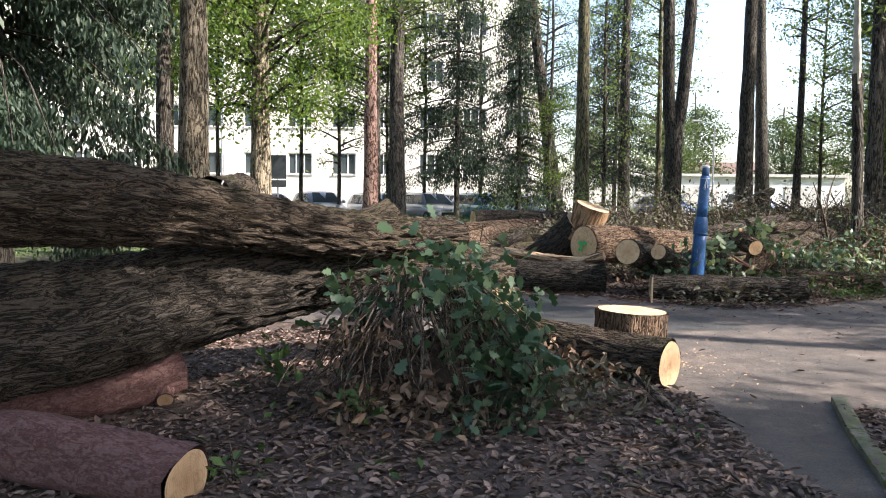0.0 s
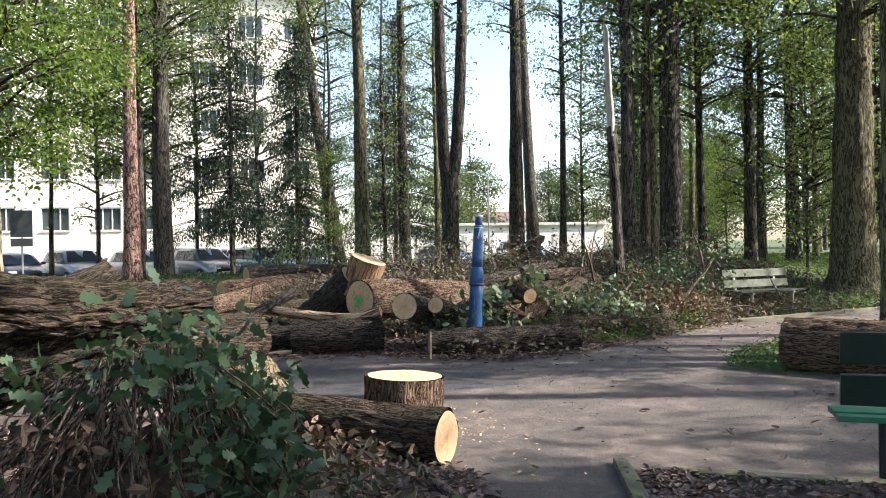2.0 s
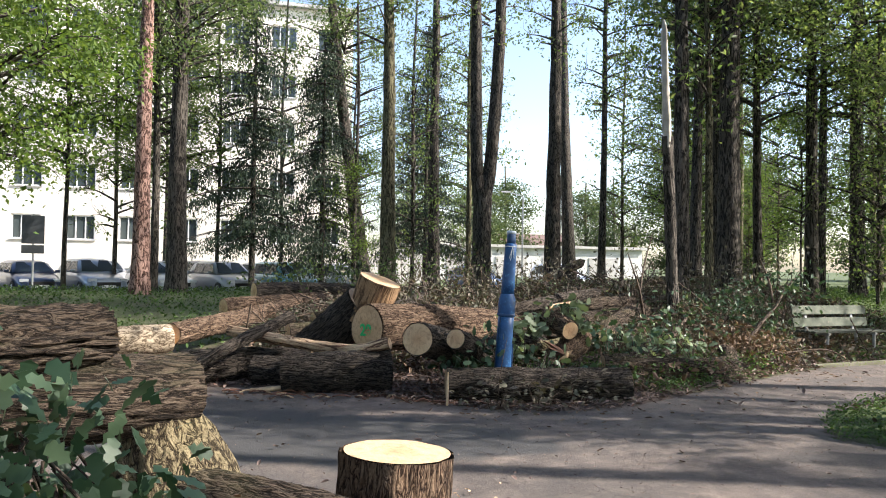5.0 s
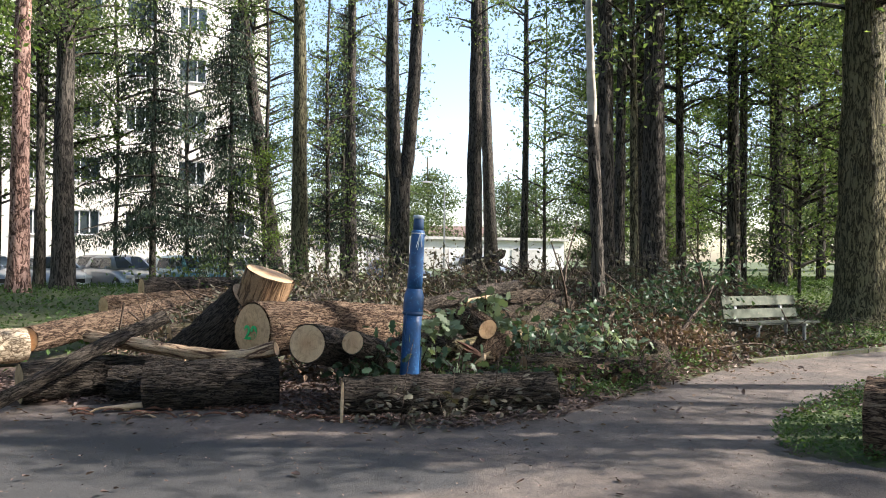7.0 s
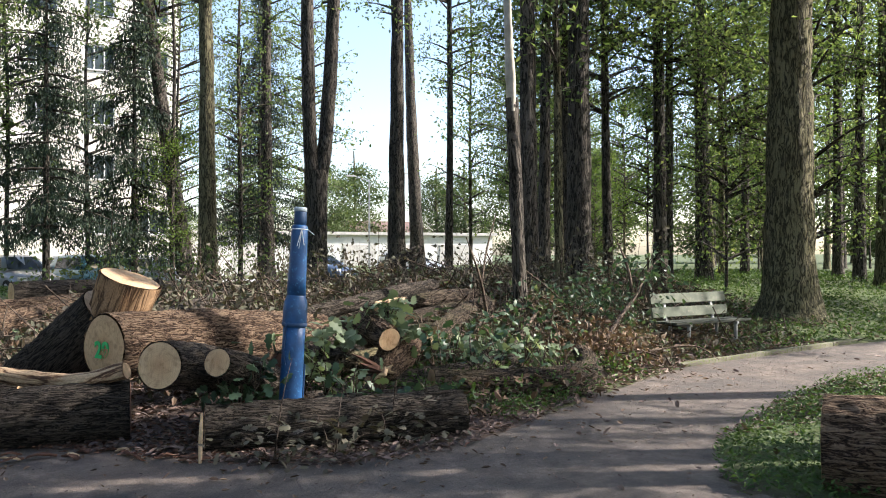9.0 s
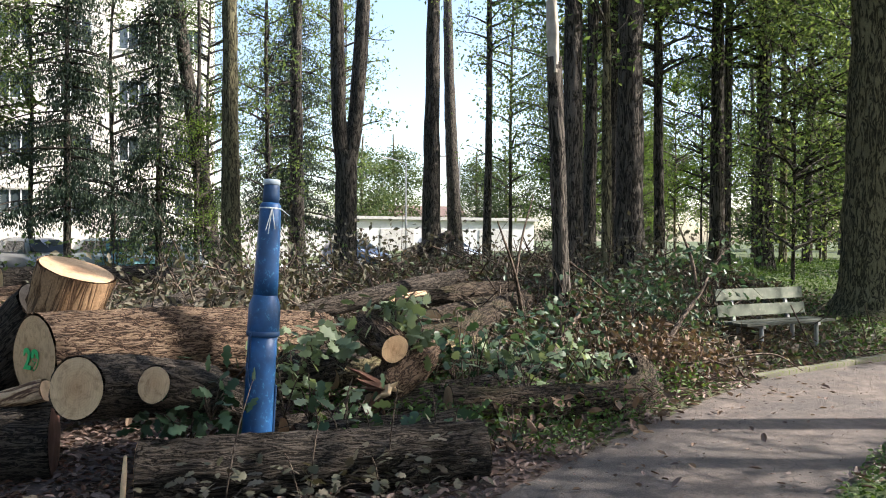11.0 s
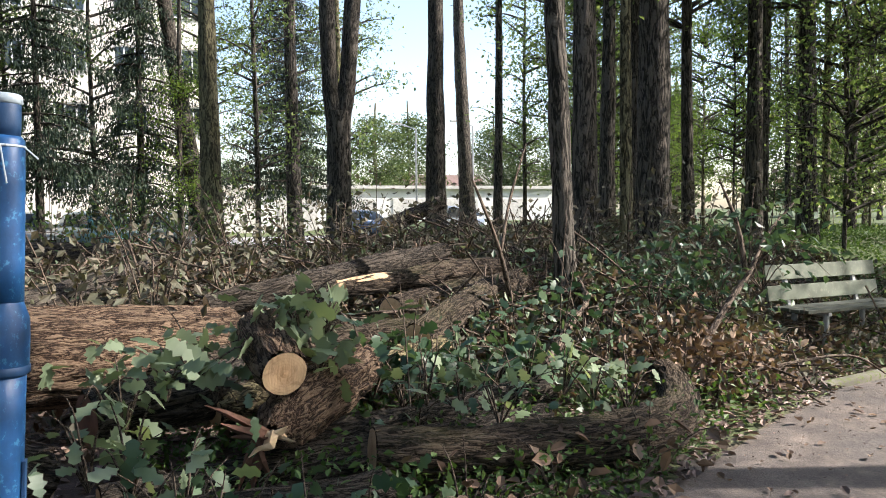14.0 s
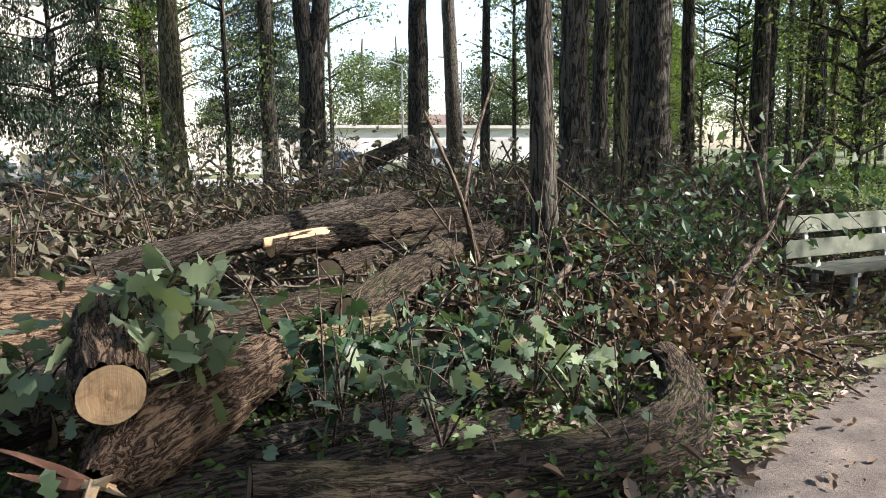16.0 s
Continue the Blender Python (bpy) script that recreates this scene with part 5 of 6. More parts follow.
log([(-0.1, 11.95, 0.12, 0.05), (0.6, 12.5, 0.48, 0.062), (1.35, 13.3, 0.80, 0.07)], M_OAKD, "dark branch leaning on the pale log", "branch", "branch", seg=28, step=0.05, rough=0.01, lump=0.02)
log([(0.0, 12.6, 0.20, 0.20), (0.8, 12.9, 0.21, 0.20), (1.6, 12.75, 0.22, 0.19)], M_OAKD, "dark oak log half in the leaves", seg=44, step=0.045, rough=0.016, lump=0.02)
log([(0.2, 19.4, 0.55, 0.19), (1.5, 20.2, 0.62, 0.19), (2.5, 21.0, 0.66, 0.17)], M_LOGLIT, "log with a pale end on the bank", seg=36, step=0.08, rough=0.013)
log([(0.8, 20.6, 0.85, 0.2), (2.4, 21.2, 0.85, 0.2), (3.6, 21.8, 0.8, 0.18)], M_OAKD, "dark log behind on the bank", seg=32, step=0.08, rough=0.013)
log([(1.9, 16.8, 0.42, 0.22), (3.4, 17.2, 0.55, 0.22), (5.2, 18.2, 0.62, 0.2)], M_OAK, "long brown log lying in the brushwood", seg=40, step=0.06, rough=0.015, lump=0.03)
log([(1.4, 15.6, 0.32, 0.2), (3.0, 15.9, 0.42, 0.21), (4.4, 16.6, 0.55, 0.2)], M_OAK, "brown log lying in the brushwood", seg=40, step=0.06, rough=0.015, lump=0.03)

# chunk of trunk on the planted wedge
log([(6.68, 8.52, 0.25, 0.32), (7.16, 7.85, 0.26, 0.325), (7.66, 7.1, 0.26, 0.32)], M_LOGLIT, "thick red-brown barked trunk lying on the planted wedge", seg=72, step=0.03, rough=0.014, lump=0.02)

# ---- the brushwood beyond the post ----
log([(5.30, 12.00, 0.27, 0.115), (6.0, 11.97, 0.20, 0.12), (6.7, 12.03, 0.14, 0.135), (7.2, 12.22, 0.12, 0.15), (7.55, 12.52, 0.14, 0.14), (7.70, 12.8, 0.24, 0.10), (7.68, 12.95, 0.34, 0.07)], M_OAK, "crooked oak trunk with a bent mossy end", seg=56, step=0.03, rough=0.016, lump=0.04, cut=M_CUTOLD)
log([(4.86, 12.03, 0.695, 0.108), (4.84, 12.2, 0.73, 0.12), (4.81, 12.45, 0.78, 0.12), (4.80, 12.72, 0.82, 0.10)], M_LOGLIT, "short knotty log with a cracked pale end", seg=48, step=0.025, rough=0.014, lump=0.02)
log([(4.78, 12.02, 0.41, 0.03), (4.84, 12.12, 0.42, 0.11), (4.94, 12.28, 0.44, 0.15), (5.2, 12.62, 0.47, 0.15), (5.55, 13.2, 0.48, 0.12)], M_LOGLIT, "torn dark log with splintered red wood", seg=44, step=0.03, rough=0.016, lump=0.03, cuts=(False, True), cut=M_SPLITR)


def shard(name, foot, tips, mat, label, width=0.07, seed=1):
    """Jagged splinters of torn wood rising from one foot."""
    g = np.random.default_rng(seed)
    vs, fs = [], []
    for tip in tips:
        d = np.array(tip, float)
        side = np.cross(d, (0.3, 0.5, 1.0))
        side /= np.linalg.norm(side)
        oth = np.cross(d, side)
        oth /= np.linalg.norm(oth)
        w = width * g.uniform(0.6, 1.2)
        n0 = len(vs)
        for u, k in ((0, 1.0), (0.35, 0.95), (0.7, 0.55), (1.0, 0.08)):
            c = d * u + g.normal(size=3) * 0.01
            for a, b in ((-1, -0.25), (1, -0.35), (0.8, 0.3), (-0.9, 0.4)):
                vs.append(c + side * a * w * k * g.uniform(0.8, 1.2) + oth * b * w * k)
        for r in range(3):
            for q_ in range(4):
                fs.append((n0 + r * 4 + q_, n0 + r * 4 + (q_ + 1) % 4, n0 + (r + 1) * 4 + (q_ + 1) % 4, n0 + (r + 1) * 4 + q_))
        fs.append((n0 + 12, n0 + 13, n0 + 14, n0 + 15))
    return obj(name, mesh_np(name, np.array(vs), np.array(fs), [mat], smooth=False), None, label, "wood splinter", "torn wood", at=foot)


shard("wood_splinter", (4.80, 12.04, 0.38), [(-0.34, -0.03, 0.22), (-0.26, -0.05, 0.10), (-0.2, -0.02, 0.02)], M_SPLITR, "upright splinters of reddish torn wood", 0.05, 1)
shard("wood_splinter", (4.72, 12.05, 0.36), [(-0.10, -0.03, -0.22), (-0.02, -0.05, -0.26), (0.07, -0.04, -0.2)], M_SPLITR, "ragged reddish splinters of torn wood", 0.045, 2)
shard("wood_splinter", (4.80, 12.0, 0.40), [(0.09, -0.08, -0.02), (-0.12, -0.06, -0.09), (0.04, -0.09, 0.05)], M_SPLIT, "pale torn end of the dark log", 0.06, 3)
log([(4.0, 12.0, 0.12, 0.11), (5.0, 12.25, 0.13, 0.11), (6.6, 12.6, 0.14, 0.10)], M_OAKD, "mossy thin log low in the leaves", seg=36, step=0.04, rough=0.012, lump=0.02)
log([(6.08, 13.74, 0.52, 0.12), (6.6, 14.3, 0.62, 0.135), (7.2, 15.0, 0.70, 0.135), (7.8, 15.6, 0.76, 0.12)], M_OAK, "log with a round end in the brushwood", seg=40, step=0.04, rough=0.014)
log([(6.15, 14.7, 0.60, 0.13), (6.9, 15.3, 0.66, 0.13), (7.5, 15.7, 0.68, 0.12)], M_OAK, "short log in the stacked brushwood", seg=36, step=0.04, rough=0.014)
log([(5.78, 15.05, 0.80, 0.07), (6.3, 15.25, 0.83, 0.085), (7.0, 15.6, 0.86, 0.11), (7.75, 15.95, 0.86, 0.11)], M_OAK, "split log with a long pale torn side", seg=36, step=0.04, rough=0.014, cut=M_SPLIT)
log([(5.72, 15.0, 0.84, 0.03), (6.2, 15.17, 0.855, 0.06), (6.6, 15.36, 0.87, 0.04)], M_CUTOLD, "pale torn wood of the split log", "wood splinter", "wood_splinter", seg=14, step=0.04, rough=0.006, cuts=(False, False), group="", oval=0.6)
log([(4.6, 14.75, 0.72, 0.09), (5.4, 14.95, 0.86, 0.095), (6.4, 15.8, 0.96, 0.10), (7.3, 16.6, 1.02, 0.085)], M_OAKD, "long dark log on top of the brushwood", seg=36, step=0.05, rough=0.014, lump=0.02)
log([(4.2, 13.4, 0.45, 0.10), (5.2, 13.9, 0.5, 0.11), (6.3, 14.2, 0.52, 0.11)], M_OAK, "mossy log beneath the brushwood", seg=32, step=0.05, rough=0.012)
log([(4.55, 12.85, 0.34, 0.10), (5.4, 13.25, 0.40, 0.11), (6.3, 13.75, 0.44, 0.10)], M_MOSSY, "mossy log lying among the oak leaves", seg=32, step=0.05, rough=0.012)
log([(4.75, 12.3, 0.20, 0.10), (5.7, 12.65, 0.20, 0.105), (6.8, 13.0, 0.22, 0.10)], M_OAKD, "brown log among green leaves behind the crooked trunk", seg=32, step=0.05, rough=0.012)
log([(4.0, 11.6, 0.14, 0.12), (4.9, 11.62, 0.14, 0.12), (5.3, 11.7, 0.15, 0.11)], M_OAKD, "dark log behind the long edge log", seg=32, step=0.05, rough=0.012, cut=M_SPLITR)
log([(3.9, 12.6, 0.40, 0.15), (4.4, 12.85, 0.42, 0.15), (4.9, 13.3, 0.45, 0.14)], M_OAKD, "dark red-brown log beneath the sunlit log", seg=36, step=0.05, rough=0.014, cut=M_SPLITR)
log([(7.35, 19.3, 1.25, 0.12), (8.5, 20.2, 1.62, 0.10)], M_OAKD, "dark broken bough pointing up from the heap", "branch", "branch", seg=24, step=0.06, rough=0.01)
log([(2.6, 15.4, 0.5, 0.18), (3.9, 17.3, 0.75, 0.18), (4.6, 19.0, 0.85, 0.16)], M_OAKD, "dark log lying back into the heap", seg=36, step=0.06, rough=0.014, lump=0.02)


def branch(rows, label, mat=None, name="branch", group="cut branches"):
    v, q, g, *_ = tube_arrays(rows, 12, 0.06, 0.003, 10, rows[0][0], 0.008)
    return obj(name, mesh_np(name, v, q, [mat or M_TWIG], g), None, label, "branch", group)


branch([(8.35, 13.3, 0.40, 0.028), (8.75, 13.5, 0.70, 0.024), (9.15, 13.7, 0.95, 0.02), (9.5, 13.9, 1.25, 0.014), (9.95, 14.05, 1.55, 0.005)], "pale forked branch sticking up beside the bench")
branch([(9.05, 13.65, 0.95, 0.024), (9.0, 13.7, 1.35, 0.018), (8.85, 13.75, 1.75, 0.006)], "thin pale side branch")
branch([(7.2, 14.5, 0.7, 0.022), (6.95, 14.2, 1.2, 0.018), (6.6, 13.9, 1.75, 0.006)], "dark thin branch leaning over the heap")
branch([(7.0, 14.25, 1.15, 0.014), (7.15, 14.4, 1.6, 0.01), (7.4, 14.6, 2.1, 0.004)], "dark thin twig pointing up")
branch([(6.9, 13.2, 0.35, 0.03), (7.35, 13.7, 0.55, 0.03), (7.8, 14.2, 0.7, 0.026), (7.9, 14.6, 0.9, 0.016)], "grey crooked branch in the brushwood")
branch([(8.0, 12.9, 0.18, 0.014), (8.8, 13.0, 0.26, 0.012), (9.5, 12.95, 0.30, 0.008), (9.9, 12.9, 0.10, 0.004)], "thin arched stick at the edge of the road")
branch([(1.62, 5.05, 0.02, 0.03), (1.55, 5.3, 0.06, 0.03), (1.42, 5.62, 0.18, 0.012)], "short forked stick on the leaf mould")
branch([(0.85, 11.9, 0.03, 0.018), (1.2, 11.95, 0.04, 0.026), (1.55, 12.05, 0.03, 0.012)], "flat piece of torn wood at the road's edge", M_SPLIT)
branch([(2.92, 10.75, 0.0, 0.010), (2.93, 10.78, 0.2, 0.012), (2.94, 10.8, 0.36, 0.005)], "upright splinter of pale wood by the log", M_SPLIT)


gk = np.random.default_rng(88)


def bark_scrap(x, y, turn, length, width, mat, label):
    """A thin curled plate of torn bark or wood with ragged ends."""
    bm = bmesh.new()
    rows = []
    for i in range(7):
        u = i / 6
        w = width * (0.35 + 0.65 * math.sin(math.pi * (0.12 + 0.76 * u))) * gk.uniform(0.75, 1.15)
        row = []
        for k in range(5):
            f = k / 4 * 2 - 1
            row.append((length * (u - 0.5) + gk.normal() * 0.012, f * w, 0.35 * w * f * f + 0.012 * math.sin(u * 4) + gk.normal() * 0.003))
        rows.append(row)
    top = [[bm.verts.new((a, b, c + 0.008)) for a, b, c in r] for r in rows]
    low = [[bm.verts.new(q) for q in r] for r in rows]
    for i in range(6):
        for k in range(4):
            bm.faces.new((top[i][k], top[i + 1][k], top[i + 1][k + 1], top[i][k + 1]))
            bm.faces.new((low[i][k], low[i][k + 1], low[i + 1][k + 1], low[i + 1][k]))
        bm.faces.new((top[i][0], low[i][0], low[i + 1][0], top[i + 1][0]))
        bm.faces.new((top[i][4], top[i + 1][4], low[i + 1][4], low[i][4]))
    for i, d in ((0, 1), (6, -1)):
        for k in range(4):
            quad = (top[i][k], top[i][k + 1], low[i][k + 1], low[i][k])
            bm.faces.new(quad if d > 0 else quad[::-1])
    ob = part("bark_scrap", bm, mat, None)
    ob.matrix_basis = Matrix.Translation((x, y, 0.02)) @ Matrix.Rotation(turn, 4, "Z") @ Matrix.Rotation(gk.uniform(-0.15, 0.15), 4, "Y")
    tagged(ob, label, "bark scrap", "scraps before the pile")


for k in range(26):
    x = gk.uniform(0.2, 3.3)
    y = np.interp(x, [0.2, 1.5, 3.3], [12.05, 11.55, 10.75]) + gk.uniform(-0.2, 0.2)
    pale = k % 5 == 0
    bark_scrap(x, y, gk.uniform(-0.9, 0.7), gk.uniform(0.08, 0.26), gk.uniform(0.010, 0.028), M_SPLIT if pale else M_SPLITR, "pale splinter of fresh wood on the ground" if pale else "torn strip of reddish bark on the ground")


def heap(x, y):
    """Height of the brushwood above the ground."""
    x, y = np.asarray(x, float), np.asarray(y, float)
    h = 0.95 * np.exp(-(((x - 8.0) / 3.6) ** 2 + ((y - 18.0) / 3.2) ** 2))
    h = np.maximum(h, 0.75 * np.exp(-(((x - 4.5) / 3.0) ** 2 + ((y - 18.0) / 3.0) ** 2)))
    h = np.maximum(h, 0.55 * np.exp(-(((x - 7.0) / 1.8) ** 2 + ((y - 14.8) / 1.4) ** 2)))
    h = np.maximum(h, 0.45 * np.exp(-(((x - 8.6) / 1.2) ** 2 + ((y - 14.2) / 1.0) ** 2)))
    h = np.maximum(h, 0.80 * np.exp(-(((x - 8.1) / 0.8) ** 2 + ((y - 14.7) / 0.7) ** 2)))
    h = np.maximum(h, 0.85 * np.exp(-(((x - 12.0) / 3.0) ** 2 + ((y - 21.0) / 2.6) ** 2)))
    return h


def heap_core():
    gx, gy = np.arange(0, 17, 0.2), np.arange(12.6, 26, 0.2)
    X, Y = np.meshgrid(gx, gy, indexing="ij")
    H = heap(X, Y)
    Z = hgt(X, Y) + H - 0.12
    for i in range(len(gx)):
        for j in range(len(gy)):
            Z[i, j] += 0.10 * noise.noise(Vector((X[i, j] * 1.7, Y[i, j] * 1.7, 2)))
    ny = len(gy)
    i, j = np.meshgrid(np.arange(len(gx) - 1), np.arange(ny - 1), indexing="ij")
    a = (i * ny + j).ravel()
    q = np.stack([a, a + ny, a + ny + 1, a + 1], -1)
    q = q[(H.ravel()[q] > 0.1).all(axis=1)]
    used = np.unique(q)
    mp = np.zeros(X.size, int)
    mp[used] = np.arange(len(used))
    v = np.stack([X, Y, Z], -1).reshape(-1, 3)[used]
    obj("brush_mound", mesh_np("brush_mound", v, mp[q], [M_SOIL], extra=("green", np.zeros(len(v)))), None, "mound of packed brushwood and earth under the cut branches", "brushwood", kind="stuff")


heap_core()
gb = np.random.default_rng(41)


def heap_points(n, box_, zlo, zhi, gen, weight=None):
    x = gen.uniform(box_[0], box_[1], n * 3)
    y = gen.uniform(box_[2], box_[3], n * 3)
    h = heap(x, y)
    keep = gen.uniform(size=n * 3) < np.clip(h * 1.6, 0.02, 1)
    keep &= road_mask(x, y) < -0.8
    x, y, h = x[keep][:n], y[keep][:n], h[keep][:n]
    z = hgt(x, y) + h + gen.uniform(zlo, zhi, len(x))
    return np.stack([x, y, z], -1)


p = heap_points(62000, (0.5, 16, 12.8, 25), -0.12, 0.18, gb)
leaves("wilted_leaves", p, gb.uniform(0.05, 0.12, len(p)), M_LEAFDULL, "curled", 0.1, label="wilted grey-green leaves on the heap of cut branches", category="leaves", kind="stuff")
p = heap_points(34000, (0.5, 16, 12.8, 25), -0.08, 0.14, gb)
leaves("dead_leaves", p, gb.uniform(0.05, 0.11, len(p)), M_LEAFBROWN, "curled", 0.1, label="dry brown leaves on the heap of cut branches", category="leaves", kind="stuff")
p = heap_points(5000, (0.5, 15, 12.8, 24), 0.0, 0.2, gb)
leaves("lit_pale_leaves", p, gb.uniform(0.06, 0.12, len(p)), M_LEAFPALE, "simple", 0.1, label="pale leaf undersides put on the heap as glints of light", category="leaves", kind="stuff")
paths = []
for c in heap_points(2600, (0.5, 15, 13, 24), -0.05, 0.15, gb):
    d = gb.normal(size=3) * np.array([1, 1, 0.45])
    d *= gb.uniform(0.25, 0.8) / np.linalg.norm(d)
    b = gb.normal(size=3) * 0.08
    r = gb.uniform(0.004, 0.016)
    paths.append([(*(c - d), r), (*(c + b), r * 0.85), (*(c + d), r * 0.4)])
v, q, g = twigs_arrays(paths, 4)
obj("brush_twigs", mesh_np("brush_twigs", v, q, [M_TWIG], g), None, "tangled grey-brown twigs of the brushwood heap", "twigs", kind="stuff")


def spray(name, spots, n, size, mat, label, gen, spread=0.22, up=0.35, shape="lobed", flat=0.6, twig=True, group="leafy sprays"):
    """Leafy twigs lying or standing round given spots."""
    root = base(name, spots[0], label, "leafy branch", group)
    o = np.array(spots[0])
    pts = np.vstack([np.array(s) - o + gen.normal(size=(n, 3)) * np.array([spread, spread, spread * flat]) for s in spots])
    v, f = scatter(pts, gen.uniform(0.65, 1.2, len(pts)) * size, shape, up, gen)
    obj("foliage", mesh_np("foliage", v, f, [mat], smooth=False), root)
    if twig:
        ps = []
        for s in spots:
            c = np.array(s) - o
            for k in range(7):
                e = c + gen.normal(size=3) * spread * 1.1
                ps.append([(*(c - np.array([0, 0, spread * 1.3])), 0.007), (*((c + e) / 2), 0.005), (*e, 0.002)])
        v, q, g = twigs_arrays(ps, 4)
        obj("twig_work", mesh_np("twig_work", v, q, [M_TWIG], g), root, kind="stuff")
    return root


gs = np.random.default_rng(51)
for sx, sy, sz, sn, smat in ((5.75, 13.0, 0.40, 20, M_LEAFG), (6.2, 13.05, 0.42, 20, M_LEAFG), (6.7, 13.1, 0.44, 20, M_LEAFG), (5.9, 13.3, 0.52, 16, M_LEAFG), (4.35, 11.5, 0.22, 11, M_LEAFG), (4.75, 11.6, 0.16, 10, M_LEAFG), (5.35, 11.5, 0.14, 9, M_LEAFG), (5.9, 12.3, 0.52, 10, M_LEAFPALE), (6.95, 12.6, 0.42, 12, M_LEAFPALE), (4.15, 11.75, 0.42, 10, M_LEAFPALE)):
    spray("oak_spray", [(sx, sy, sz), (sx + 0.22, sy - 0.06, sz - 0.08), (sx - 0.18, sy + 0.08, sz + 0.05)], sn, 0.14, smat, "broad green oak leaves on a cut shoot in the heap" if smat is M_LEAFG else "pale oak leaves in the heap with sunlight in their colour", gs, 0.15)
spray("oak_spray", [(5.00, 12.45, 1.00), (4.85, 12.5, 0.82), (5.1, 12.4, 0.72), (5.15, 12.5, 0.9)], 26, 0.17, M_LEAFPALE, "leafy oak shoot above the knotty log, large leaves coloured pale for sunlight", gs, 0.12)
spray("oak_spray", [(4.45, 12.4, 0.78), (4.3, 12.35, 0.68), (4.55, 12.5, 0.62)], 22, 0.15, M_LEAFPALE, "oak leaves given a paler green for sunlight", gs, 0.12)
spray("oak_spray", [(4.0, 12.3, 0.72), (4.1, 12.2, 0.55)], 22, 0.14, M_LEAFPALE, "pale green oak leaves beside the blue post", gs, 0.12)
spray("oak_spray", [(3.3, 11.35, 0.42), (3.42, 11.3, 0.62), (3.2, 11.5, 0.3), (3.5, 11.45, 0.3)], 34, 0.13, M_LEAFG, "green oak leaves behind the log at the blue post", gs, 0.16)
spray("oak_spray", [(5.7, 12.6, 0.35), (6.2, 12.8, 0.34), (6.6, 12.9, 0.36), (6.9, 13.2, 0.4), (6.3, 13.3, 0.42), (5.6, 13.2, 0.5)], 34, 0.10, M_LEAFG, "mat of dark green oak leaves over the logs", gs, 0.25, 0.5)
spray("oak_spray", [(7.2, 13.6, 0.55), (7.6, 13.9, 0.72), (7.0, 13.9, 0.6), (7.5, 13.4, 0.45)], 60, 0.10, M_LEAFG, "dense green oak leaves on the brushwood", gs, 0.3, 0.3)
spray("oak_spray", [(8.6, 14.4, 0.7), (9.0, 14.8, 0.85), (9.4, 15.0, 0.8), (8.3, 14.8, 0.8), (9.2, 14.3, 0.5)], 170, 0.095, M_LEAFG, "dense dull green leaves of cut branches near the bench", gs, 0.36, 0.25, "simple")
spray("oak_spray", [(9.8, 15.6, 0.9), (9.6, 16.4, 1.0), (10.4, 16.8, 1.0), (8.8, 16.4, 1.1), (9.9, 15.4, 1.5)], 200, 0.095, M_LEAFDULL, "wilting leafy branches heaped behind the bench", gs, 0.42, 0.2, "simple")
spray("oak_spray", [(9.5, 13.95, 1.1), (9.3, 13.9, 1.3), (9.7, 14.1, 1.35), (9.0, 13.9, 0.9)], 60, 0.11, M_LEAFG, "sparse leaves on the forked branch", gs, 0.28, 0.2, "simple")
spray("oak_spray", [(7.9, 12.95, 0.30), (8.3, 13.1, 0.25), (8.7, 13.2, 0.22), (7.95, 13.3, 0.45), (8.4, 13.4, 0.42)], 130, 0.085, M_LEAFBROWN, "dry curled brown leaves on the crooked trunk's end", gs, 0.2, 0.2, "curled")
spray("oak_spray", [(3.9, 10.62, 0.10), (4.4, 10.75, 0.10), (4.8, 10.85, 0.09), (3.4, 10.55, 0.10)], 110, 0.085, M_LEAFDULL, "grey-green fallen leaves before the long log", gs, 0.2, 0.6)
spray("oak_spray", [(6.2, 11.6, 0.14), (6.9, 11.9, 0.12), (5.6, 11.4, 0.12)], 34, 0.11, M_LEAFBROWN, "dry leaves along the crooked trunk", gs, 0.22, 0.5, "curled")
spray("oak_spray", [(3.6, 14.6, 0.95), (4.2, 14.3, 0.9), (3.0, 14.5, 0.9), (2.6, 15.0, 0.9)], 110, 0.10, M_LEAFDULL, "leafy branches behind the sunlit log", gs, 0.35, 0.2, "simple")
spray("oak_spray", [(5.0, 16.5, 1.1), (6.2, 17.2, 1.2), (3.8, 18.4, 1.1), (7.0, 18.6, 1.3), (5.6, 19.6, 1.3), (8.6, 19.0, 1.3)], 220, 0.10, M_LEAFDULL, "heaped wilting branches of the brushwood", gs, 0.5, 0.15, "simple")
spray("oak_spray", [(2.4, 22.5, 1.1), (3.6, 23.5, 1.3), (5.0, 24.0, 1.3), (6.4, 24.5, 1.4), (1.4, 21.6, 0.9)], 220, 0.12, M_CANOPY, "green bushes of cut tops before the spruces", gs, 0.55, 0.15, "simple")

# mound of twigs and oak leaves at the first steps
tw = base("twig_bundle", (-0.1, 5.3, 0.1), "bundle of bare hanging shoots and oak leaves cut from a trunk", "brushwood")
gt = np.random.default_rng(61)
ps = []
